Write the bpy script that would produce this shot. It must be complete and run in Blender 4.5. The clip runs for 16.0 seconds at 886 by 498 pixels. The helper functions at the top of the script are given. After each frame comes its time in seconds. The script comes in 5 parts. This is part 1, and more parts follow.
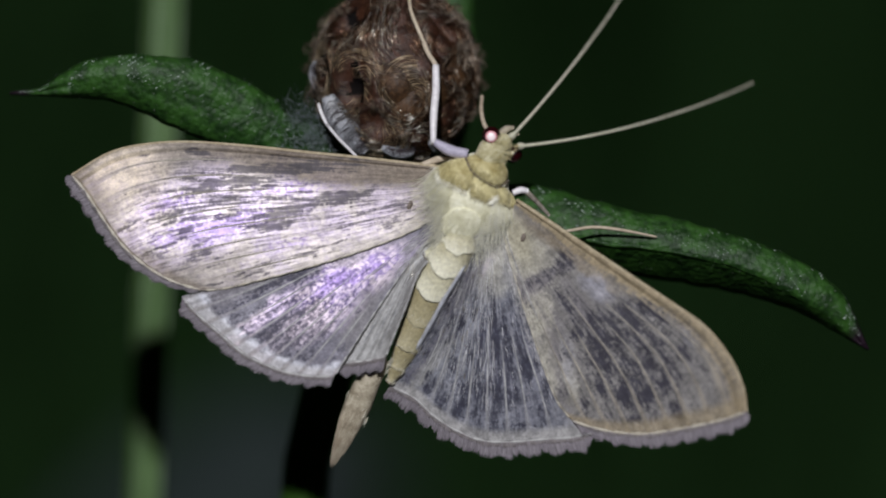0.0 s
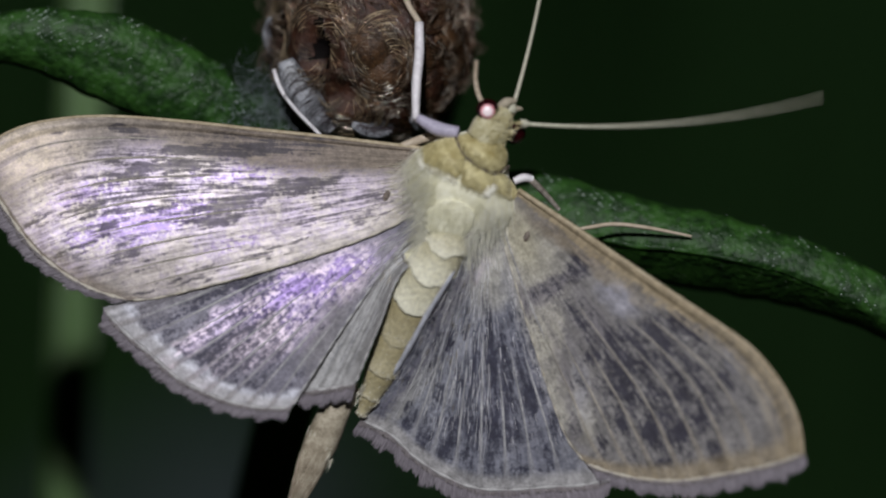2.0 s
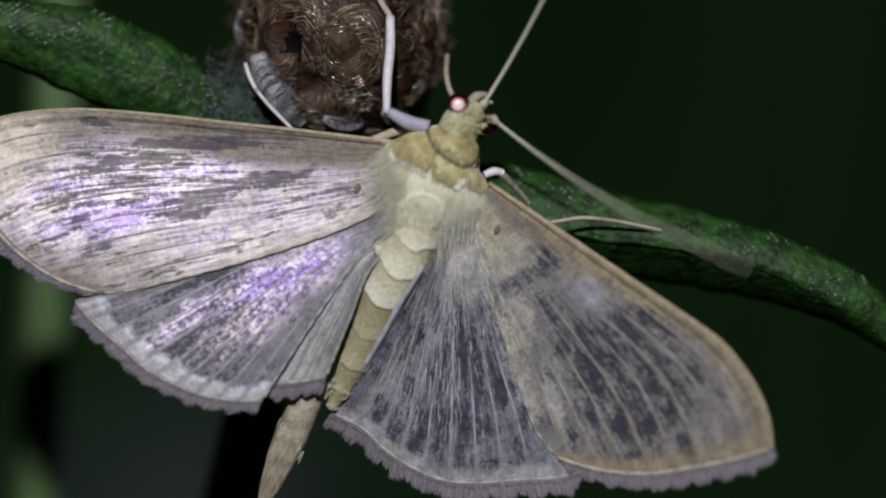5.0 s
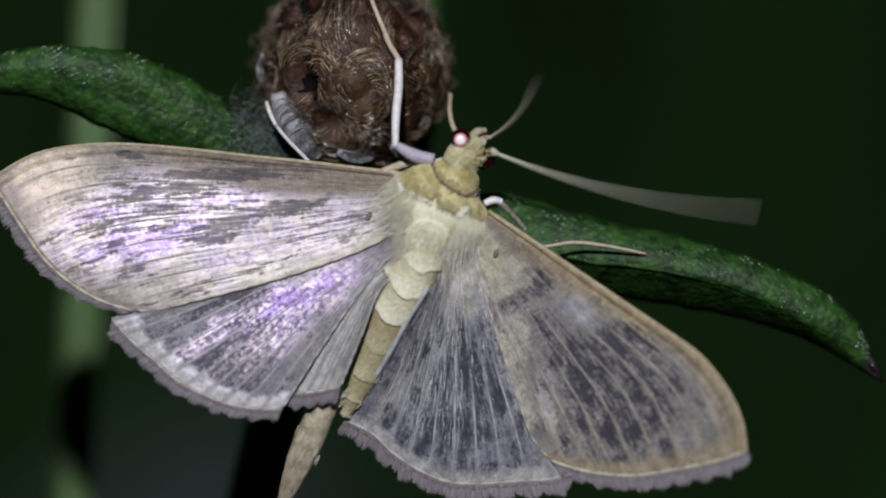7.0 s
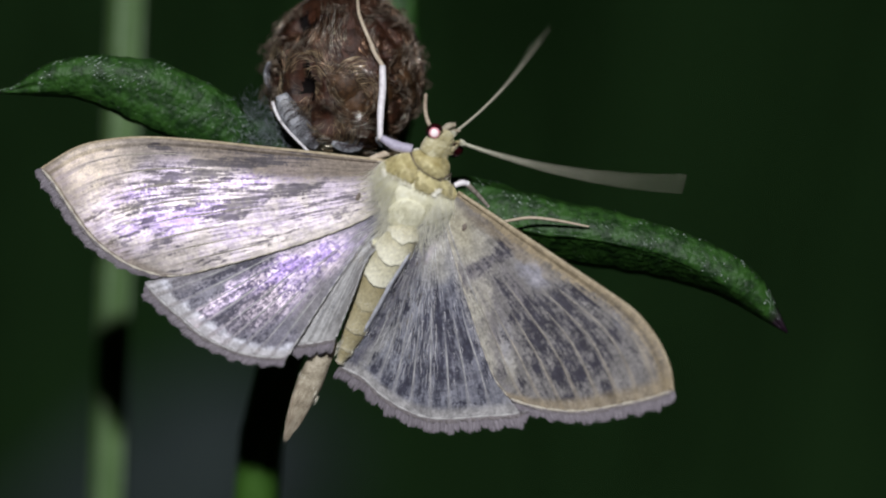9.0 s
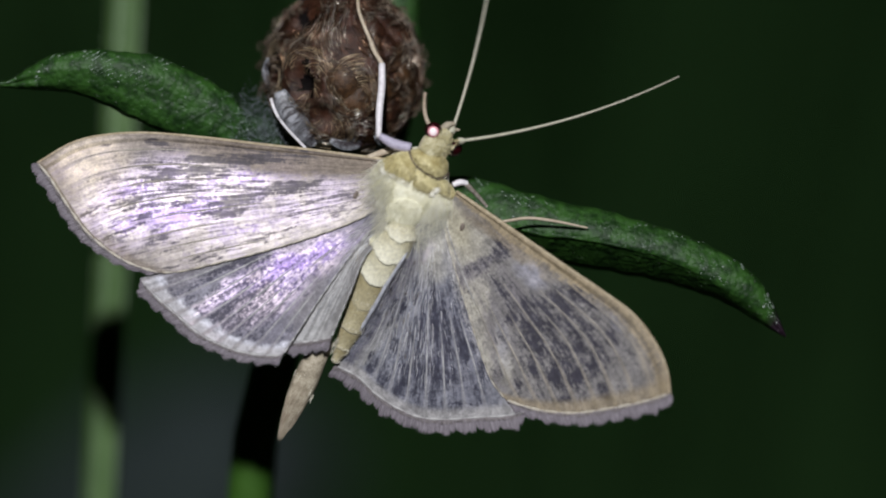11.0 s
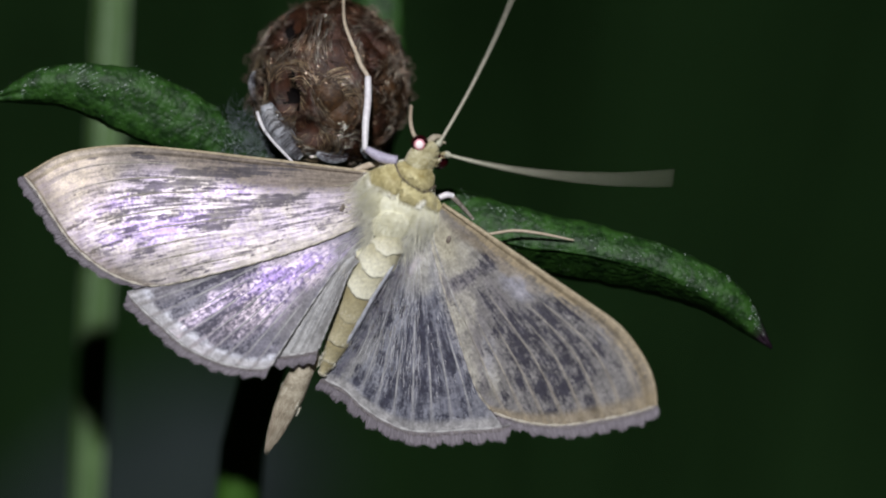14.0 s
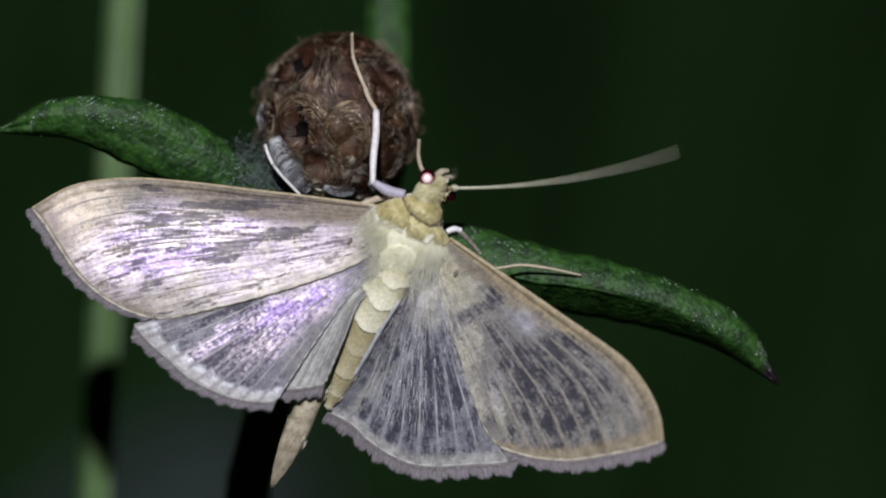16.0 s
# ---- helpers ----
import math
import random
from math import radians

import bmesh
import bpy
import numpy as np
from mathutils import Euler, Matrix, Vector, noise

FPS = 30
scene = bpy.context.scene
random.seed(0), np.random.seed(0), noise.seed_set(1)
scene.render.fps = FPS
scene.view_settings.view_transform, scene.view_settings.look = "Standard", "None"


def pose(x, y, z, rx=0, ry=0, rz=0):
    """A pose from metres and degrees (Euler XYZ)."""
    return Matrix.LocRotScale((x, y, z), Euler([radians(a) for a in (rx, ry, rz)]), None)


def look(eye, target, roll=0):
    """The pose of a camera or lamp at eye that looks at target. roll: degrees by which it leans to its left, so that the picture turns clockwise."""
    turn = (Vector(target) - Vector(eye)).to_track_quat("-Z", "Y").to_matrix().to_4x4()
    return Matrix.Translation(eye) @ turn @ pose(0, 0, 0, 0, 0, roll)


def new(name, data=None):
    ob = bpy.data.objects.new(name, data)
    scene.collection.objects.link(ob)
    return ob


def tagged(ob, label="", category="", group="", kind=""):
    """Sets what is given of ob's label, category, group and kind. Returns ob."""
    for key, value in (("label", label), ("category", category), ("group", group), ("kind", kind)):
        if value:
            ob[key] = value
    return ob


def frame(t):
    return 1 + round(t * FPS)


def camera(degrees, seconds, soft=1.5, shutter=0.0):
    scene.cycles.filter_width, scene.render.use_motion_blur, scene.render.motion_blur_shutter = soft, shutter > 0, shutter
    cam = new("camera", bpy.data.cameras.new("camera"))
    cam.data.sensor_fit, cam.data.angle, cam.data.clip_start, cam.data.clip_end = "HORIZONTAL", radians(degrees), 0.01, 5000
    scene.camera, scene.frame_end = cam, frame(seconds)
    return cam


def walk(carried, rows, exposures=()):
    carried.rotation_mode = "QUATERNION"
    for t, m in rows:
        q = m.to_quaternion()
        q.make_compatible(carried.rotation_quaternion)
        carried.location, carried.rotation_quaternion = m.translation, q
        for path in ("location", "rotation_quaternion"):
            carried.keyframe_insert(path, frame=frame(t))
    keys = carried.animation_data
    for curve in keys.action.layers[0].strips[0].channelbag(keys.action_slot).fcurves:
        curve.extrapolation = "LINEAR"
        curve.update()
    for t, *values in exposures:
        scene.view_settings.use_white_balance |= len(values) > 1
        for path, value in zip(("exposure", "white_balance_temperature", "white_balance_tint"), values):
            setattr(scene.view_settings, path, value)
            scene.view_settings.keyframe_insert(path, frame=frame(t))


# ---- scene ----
SECONDS = 16.0
cam = camera(8.0, SECONDS, 2.0, 0.45)
walk(cam, [
    (0.0, look((0, -0.32684, 0), (-0.00339, 0, 0.00051), -0.66)),
    (0.5, look((0, -0.31855, 0), (-0.00274, 0, 0.00047), -0.68)),
    (1.0, look((0, -0.30007, 0), (-0.00215, 0, 0.00038), -0.62)),
    (1.5, look((0, -0.27003, 0), (-0.00359, 0, 0.00079), -0.35)),
    (2.0, look((0, -0.26376, 0), (-0.00273, 0, 0.00056), -0.41)),
    (2.5, look((0, -0.26388, 0), (-0.00188, 0, 0.00025), -0.43)),
    (3.0, look((0, -0.26359, 0), (-0.00213, 0, 0.00003), -0.45)),
    (3.5, look((0, -0.26363, 0), (-0.00189, 0, 0.00019), -0.42)),
    (4.0, look((0, -0.26402, 0), (-0.00129, 0, 0.00035), -0.37)),
    (4.2, look((0, -0.26410, 0), (-0.00117, 0, 0.00020), -0.37)),
    (6.3, look((0, -0.27150, 0), (-0.00231, 0, 0.00124), -0.20)),
    (6.5, look((0, -0.27679, 0), (-0.00203, 0, 0.00146), -0.13)),
    (7.0, look((0, -0.29042, 0), (-0.00167, 0, 0.00128), -0.33)),
    (7.5, look((0, -0.30264, 0), (-0.00127, 0, 0.00112), -0.25)),
    (8.0, look((0, -0.32544, 0), (-0.00096, 0, 0.00111), -0.17)),
    (8.5, look((0, -0.34153, 0), (-0.00086, 0, 0.00057), -0.51)),
    (9.0, look((0, -0.34915, 0), (-0.00043, 0, -0.00013), -0.61)),
    (9.2, look((0, -0.34841, 0), (-0.00054, 0, -0.00022), -0.62)),
    (11.3, look((0, -0.34720, 0), (-0.00040, 0, -0.00015), 0.13)),
    (11.5, look((0, -0.34764, 0), (-0.00071, 0, -0.00021), 0.10)),
    (12.0, look((0, -0.34734, 0), (-0.00055, 0, -0.00019), 0.10)),
    (12.5, look((0, -0.34756, 0), (-0.00000, 0, 0.00000), 0.00)),
    (13.0, look((0, -0.34741, 0), (0.00006, 0, 0.00029), 0.08)),
    (13.5, look((0, -0.34765, 0), (0.00044, 0, 0.00044), 0.02)),
    (14.0, look((0, -0.34750, 0), (0.00045, 0, 0.00054), -0.05)),
    (14.5, look((0, -0.34756, 0), (-0.00004, 0, 0.00070), -0.02)),
    (15.0, look((0, -0.34753, 0), (-0.00009, 0, 0.00094), 0.05)),
    (15.5, look((0, -0.34766, 0), (-0.00016, 0, 0.00140), 0.17)),
    (16.0, look((0, -0.34781, 0), (0.00005, 0, 0.00241), 0.27)),
], ((0, -0.22), (1.0, -0.30), (1.5, -0.33), (2.0, -0.42), (4.2, -0.42), (6.3, -0.35), (7.0, -0.22), (8.0, -0.15), (8.5, 0.0), (16.0, 0.0)))

# ---- world and light: night, one hand-held lamp above and beside the lens ----
world = bpy.data.worlds.new("night")
world.use_nodes = True
world.node_tree.nodes["Background"].inputs[0].default_value = (0.10, 0.15, 0.10, 1)
world.node_tree.nodes["Background"].inputs[1].default_value = 0.012
scene.world = world
lamp_data = bpy.data.lights.new("torch_lamp", "AREA")
lamp_data.shape, lamp_data.size = "DISK", 0.016
lamp_data.energy, lamp_data.color = 1.5, (0.95, 0.96, 1.01)
lamp = new("torch_lamp", lamp_data)
lamp.matrix_world = look((-0.024, -0.330, 0.142), (-0.002, 0, 0))

MM = 0.001
rng = random.Random(7)


# ---- node helpers ----
class Nodes:
    def __init__(self, name):
        self.mat = bpy.data.materials.new(name)
        self.mat.use_nodes = True
        self.t = self.mat.node_tree
        self.bsdf = self.t.nodes["Principled BSDF"]

    def put(self, socket, value):
        if hasattr(value, "is_output"):
            self.t.links.new(value, socket)
        elif isinstance(value, tuple) and len(value) == 3 and socket.type == "RGBA":
            socket.default_value = (*value, 1)
        else:
            socket.default_value = value

    def set(self, **inputs):
        names = {"color": "Base Color", "rough": "Roughness", "spec": "Specular IOR Level", "metal": "Metallic",
                 "normal": "Normal", "film": "Thin Film Thickness", "film_ior": "Thin Film IOR", "sheen": "Sheen Weight",
                 "coat": "Coat Weight", "coat_rough": "Coat Roughness", "sub": "Subsurface Weight", "trans": "Transmission Weight",
                 "sheen_rough": "Sheen Roughness"}
        for k, v in inputs.items():
            self.put(self.bsdf.inputs[names[k]], v)
        return self

    def math(self, op, a, b=0.0, c=0.0):
        n = self.t.nodes.new("ShaderNodeMath")
        n.operation = op
        for i, v in enumerate((a, b, c)):
            self.put(n.inputs[i], v)
        return n.outputs[0]

    def ramp(self, x, lo, hi):
        n = self.t.nodes.new("ShaderNodeMapRange")
        n.interpolation_type = "SMOOTHSTEP"
        for i, v in enumerate((x, lo, hi)):
            self.put(n.inputs[i], v)
        return n.outputs[0]

    def mix(self, f, a, b, blend="MIX"):
        n = self.t.nodes.new("ShaderNodeMix")
        n.data_type, n.blend_type = "RGBA", blend
        for i, v in ((0, f), (6, a), (7, b)):
            self.put(n.inputs[i], v)
        return n.outputs[2]

    def uv(self):
        n = self.t.nodes.new("ShaderNodeTexCoord")
        s = self.t.nodes.new("ShaderNodeSeparateXYZ")
        self.t.links.new(n.outputs["UV"], s.inputs[0])
        return s.outputs[0], s.outputs[1]

    def place(self, scale=1000.0):
        """Object coordinates, in millimetres."""
        n = self.t.nodes.new("ShaderNodeTexCoord")
        m = self.t.nodes.new("ShaderNodeVectorMath")
        m.operation = "SCALE"
        self.t.links.new(n.outputs["Object"], m.inputs[0])
        m.inputs["Scale"].default_value = scale
        return m.outputs[0]

    def vec(self, x, y, z=0.0):
        n = self.t.nodes.new("ShaderNodeCombineXYZ")
        for i, v in enumerate((x, y, z)):
            self.put(n.inputs[i], v)
        return n.outputs[0]

    def noise(self, vec, scale=1.0, detail=4.0, rough=0.55, distort=0.0):
        n = self.t.nodes.new("ShaderNodeTexNoise")
        self.put(n.inputs["Vector"], vec)
        for k, v in (("Scale", scale), ("Detail", detail), ("Roughness", rough), ("Distortion", distort)):
            n.inputs[k].default_value = v
        return n.outputs["Fac"]

    def cells(self, vec, scale=1.0):
        n = self.t.nodes.new("ShaderNodeTexVoronoi")
        self.put(n.inputs["Vector"], vec)
        n.inputs["Scale"].default_value = scale
        return n.outputs["Distance"]

    def random(self):
        return self.t.nodes.new("ShaderNodeObjectInfo").outputs["Random"]

    def island(self):
        return self.t.nodes.new("ShaderNodeNewGeometry").outputs["Random Per Island"]

    def bump(self, height, distance_mm, strength=1.0):
        n = self.t.nodes.new("ShaderNodeBump")
        self.put(n.inputs["Height"], height)
        n.inputs["Distance"].default_value = distance_mm * MM
        n.inputs["Strength"].default_value = strength
        return n.outputs[0]


# ---- materials ----
def wing_material(name, veins, pale, dark, costal, darks, tints, gleams, violets, pearls, silky, lanes, seed, band=0.16, tip=0.62, rim=None, crisp=0.95, hem=(0.05, 0.19)):
    """Scales in lanes between veins. Marks are ellipses on the spread wings: x and z of the centre, turn, half length, half width (mm, degrees) and strength."""
    n = Nodes(name)
    u, v = n.uv()
    mm = n.place()
    lane = n.math("MULTIPLY", v, veins)
    cell = n.math("FLOOR", lane)
    off = n.math("ABSOLUTE", n.math("SUBTRACT", n.math("FRACT", lane), 0.5))          # 0 between veins, 0.5 on one
    between = n.math("SUBTRACT", 1.0, n.ramp(off, 0.25, 0.48))
    streak = n.noise(n.vec(n.math("MULTIPLY", u, 11.0), n.math("MULTIPLY", v, 48.0), seed + 7.0), 1.0, 4.0, 0.62)
    flecks = n.noise(mm, 5.2, 3.0, 0.75)
    coarse = n.noise(mm, 2.0, 3.0, 0.65)
    grain = n.noise(mm, 9.0, 2.0, 0.7)
    cloud = n.noise(mm, 0.55, 4.0, 0.6)
    patch = n.noise(n.vec(n.math("MULTIPLY", u, 6.5), n.math("MULTIPLY", cell, 3.17), seed), 1.0, 2.0, 0.5)
    brush = n.ramp(n.math("ADD", n.math("MULTIPLY", streak, 0.3 + 0.5 * silky), n.math("MULTIPLY", flecks, 0.7 - 0.5 * silky)), 0.33, 0.67)
    spread = n.t.nodes.new("ShaderNodeVectorMath")
    spread.operation = "ADD"
    n.put(spread.inputs[0], mm)
    n.put(spread.inputs[1], n.vec(n.math("ADD", n.math("MULTIPLY", n.math("SUBTRACT", n.noise(mm, 1.1, 3.0), 0.5), 1.3), THORAX.x), 0.0,
                                  n.math("ADD", n.math("MULTIPLY", n.math("SUBTRACT", n.noise(mm, 1.3, 3.0), 0.5), 1.1), THORAX.z)))
    split = n.t.nodes.new("ShaderNodeSeparateXYZ")
    n.put(split.inputs[0], spread.outputs[0])
    plane = n.vec(split.outputs[0], split.outputs[2])

    def marks(spots):
        total = 0.0
        for x, z, turn, along, over, k in spots:
            m = n.t.nodes.new("ShaderNodeMapping")
            m.vector_type = "TEXTURE"
            n.put(m.inputs["Vector"], plane)
            m.inputs["Location"].default_value = (x, z, 0)
            m.inputs["Rotation"].default_value = (0, 0, radians(turn))
            m.inputs["Scale"].default_value = (along, over, 1)
            d = n.t.nodes.new("ShaderNodeVectorMath")
            d.operation = "LENGTH"
            n.put(d.inputs[0], m.outputs[0])
            total = n.math("MAXIMUM", total, n.math("MULTIPLY", n.math("SUBTRACT", 1.0, n.ramp(d.outputs["Value"], 0.30, 1.45)), k))
        return total

    zone = n.math("MULTIPLY", n.ramp(u, 0.20, 0.45), n.math("SUBTRACT", 1.0, n.ramp(u, 0.93, 0.985)))
    cells = n.math("MULTIPLY", n.math("MULTIPLY", n.ramp(patch, 0.40, 0.64), lanes), n.math("MULTIPLY", zone, between))
    widen = n.math("MULTIPLY", n.math("SUBTRACT", 1.0, n.ramp(u, 0.25, 0.72)), -band)
    brown = n.math("SUBTRACT", 1.0, n.ramp(n.math("ADD", n.math("ADD", v, widen), n.math("MULTIPLY", n.math("SUBTRACT", brush, 0.5), 0.09)), *hem))
    tan = n.mix(brush, tuple(c * 1.25 for c in costal), tuple(c * 0.72 for c in costal))
    field = n.math("MAXIMUM", marks(darks), n.math("MULTIPLY", cells, n.math("SUBTRACT", 1.0, brown)))
    dusk = n.ramp(n.math("ADD", n.math("MULTIPLY", field, n.math("ADD", 0.62, n.math("MULTIPLY", between, 0.38))), n.math("MULTIPLY", n.math("SUBTRACT", brush, 0.5), crisp)), 0.15 - 0.1 * (0.95 - crisp), 0.75 + 0.2 * (0.95 - crisp))
    dusk = n.math("MULTIPLY", dusk, n.math("MULTIPLY", n.ramp(field, 0.02, 0.30), 0.92))
    col = n.mix(brush, tuple(c * 1.15 for c in pale), tuple(c * 0.64 for c in pale))
    col = n.mix(n.math("MULTIPLY", n.ramp(cloud, 0.42, 0.66), 0.45), col, tuple(0.55 * p + 0.45 * d for p, d in zip(pale, dark)))
    for colour, spots in tints:
        col = n.mix(n.math("MULTIPLY", marks(spots), n.math("ADD", 0.55, n.math("MULTIPLY", n.math("SUBTRACT", 1.0, brush), 0.45))), col, colour)
    col = n.mix(n.math("MULTIPLY", brown, n.math("SUBTRACT", 0.9, n.math("MULTIPLY", n.ramp(u, 0.45, 0.85), tip))), col, tan)
    col = n.mix(dusk, col, dark)
    if rim:
        reach = n.math("ADD", 0.91 if rim[0] > 0.5 else 0.945, n.math("MULTIPLY", n.math("SUBTRACT", patch, 0.5), 0.12))
        pale_edge = n.ramp(n.math("ADD", u, n.math("MULTIPLY", n.math("SUBTRACT", coarse, 0.5), 0.08)), reach, n.math("ADD", reach, 0.04))
        col = n.mix(n.math("MULTIPLY", pale_edge, n.math("ADD", 0.20, n.math("MULTIPLY", between, 0.75))), col, rim)
    edge = n.math("SUBTRACT", 0.475, n.math("MULTIPLY", n.ramp(u, 0.66, 1.0), 0.14))
    pale_vein = n.ramp(n.math("ADD", off, n.math("MULTIPLY", n.math("SUBTRACT", coarse, 0.5), 0.10)), edge, n.math("ADD", edge, 0.07))
    col = n.mix(n.math("MULTIPLY", n.math("MULTIPLY", pale_vein, n.ramp(u, 0.45, 0.72)), 0.6), col, tuple(0.6 * p + 0.4 * c for p, c in zip(pale, costal)))
    col = n.mix(n.math("MULTIPLY", n.ramp(u, 0.93, 0.97), 0.6), col, costal)
    col = n.mix(1.0, col, n.math("ADD", 0.84, n.math("MULTIPLY", n.ramp(grain, 0.3, 0.7), 0.32)), "MULTIPLY")
    col = n.mix(1.0, col, n.math("ADD", 0.80, n.math("MULTIPLY", n.ramp(coarse, 0.32, 0.68), 0.40)), "MULTIPLY")
    height = n.math("ADD", n.math("MULTIPLY", flecks, 0.9), n.math("MULTIPLY", streak, 0.8))
    normal = n.bump(height, 0.020, 0.8)
    n.set(color=col, rough=0.6, spec=0.2, normal=normal)
    # pearly scales lying over the dull ones, their sheen placed by the gleam ellipses
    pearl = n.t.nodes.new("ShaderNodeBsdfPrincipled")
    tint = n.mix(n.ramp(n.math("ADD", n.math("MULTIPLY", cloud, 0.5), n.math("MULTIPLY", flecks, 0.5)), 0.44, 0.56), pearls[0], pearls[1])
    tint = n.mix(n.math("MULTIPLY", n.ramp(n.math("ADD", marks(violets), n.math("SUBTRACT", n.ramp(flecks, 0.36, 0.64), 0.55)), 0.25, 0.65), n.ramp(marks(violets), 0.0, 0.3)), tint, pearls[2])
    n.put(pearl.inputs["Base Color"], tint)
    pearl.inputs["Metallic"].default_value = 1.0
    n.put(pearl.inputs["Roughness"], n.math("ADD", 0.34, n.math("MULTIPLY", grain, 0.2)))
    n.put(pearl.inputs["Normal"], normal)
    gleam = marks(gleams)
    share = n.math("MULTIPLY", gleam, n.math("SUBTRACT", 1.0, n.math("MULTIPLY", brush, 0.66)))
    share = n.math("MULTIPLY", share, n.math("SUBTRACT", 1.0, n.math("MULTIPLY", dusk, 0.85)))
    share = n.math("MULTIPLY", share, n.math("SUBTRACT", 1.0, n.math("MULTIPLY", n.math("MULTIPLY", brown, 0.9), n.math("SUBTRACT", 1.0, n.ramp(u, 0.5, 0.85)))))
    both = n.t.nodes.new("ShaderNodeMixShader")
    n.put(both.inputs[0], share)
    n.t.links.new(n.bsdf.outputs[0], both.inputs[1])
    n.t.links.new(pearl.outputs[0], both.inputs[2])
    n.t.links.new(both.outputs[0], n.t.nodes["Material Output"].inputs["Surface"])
    return n.mat


def plain(name, low, high, scale=3.0, rough=0.6, spec=0.4, bump=0.02, sheen=0.0, island=False, metal=0.0):
    n = Nodes(name)
    p = n.place()
    a, b = n.noise(p, scale, 5.0, 0.6), n.noise(p, scale * 6.0, 3.0, 0.6)
    f = n.ramp(n.math("ADD", n.math("MULTIPLY", a, 0.65), n.math("MULTIPLY", b, 0.35)), 0.32, 0.68)
    if island:
        f = n.math("ADD", n.math("MULTIPLY", f, 0.3), n.math("MULTIPLY", n.math("POWER", n.island(), 2.0), 0.7))
    n.set(color=n.mix(f, low, high), rough=rough, spec=spec, normal=n.bump(b, bump, 0.7), sheen=sheen, metal=metal)
    return n.mat


def leaf_material(name, low, high):
    n = Nodes(name)
    u, v = n.uv()
    p = n.place()
    mottle = n.noise(p, 1.2, 5.0, 0.65)
    fine = n.noise(p, 7.0, 3.0, 0.6)
    col = n.mix(n.ramp(mottle, 0.36, 0.64), low, high)
    side = n.math("ABSOLUTE", n.math("SUBTRACT", n.math("FRACT", n.math("ADD", n.math("MULTIPLY", u, 16.0), n.math("MULTIPLY", n.math("ABSOLUTE", n.math("SUBTRACT", v, 0.5)), -6.0))), 0.5))
    col = n.mix(n.math("MULTIPLY", n.math("SUBTRACT", 1.0, n.ramp(side, 0.0, 0.06)), 0.25), col, high)
    # pale spots paint the glints on the leaf's bumps and hairs
    glint_dots = n.math("SUBTRACT", 1.0, n.ramp(n.cells(p, 2.6), 0.06, 0.17))
    col = n.mix(n.math("MULTIPLY", n.math("MULTIPLY", glint_dots, n.ramp(fine, 0.42, 0.6)), 0.5), col, (0.42, 0.50, 0.40))
    col = n.mix(n.ramp(n.math("ADD", u, n.math("MULTIPLY", fine, 0.04)), 0.945, 0.985), col, (0.020, 0.010, 0.018))
    height = n.math("ADD", n.math("MULTIPLY", fine, 0.6), n.math("MULTIPLY", n.cells(p, 3.0), -0.8))
    n.set(color=col, rough=n.math("SUBTRACT", 0.5, n.math("MULTIPLY", glint_dots, 0.2)), spec=0.28, normal=n.bump(height, 0.10, 0.8))
    return n.mat


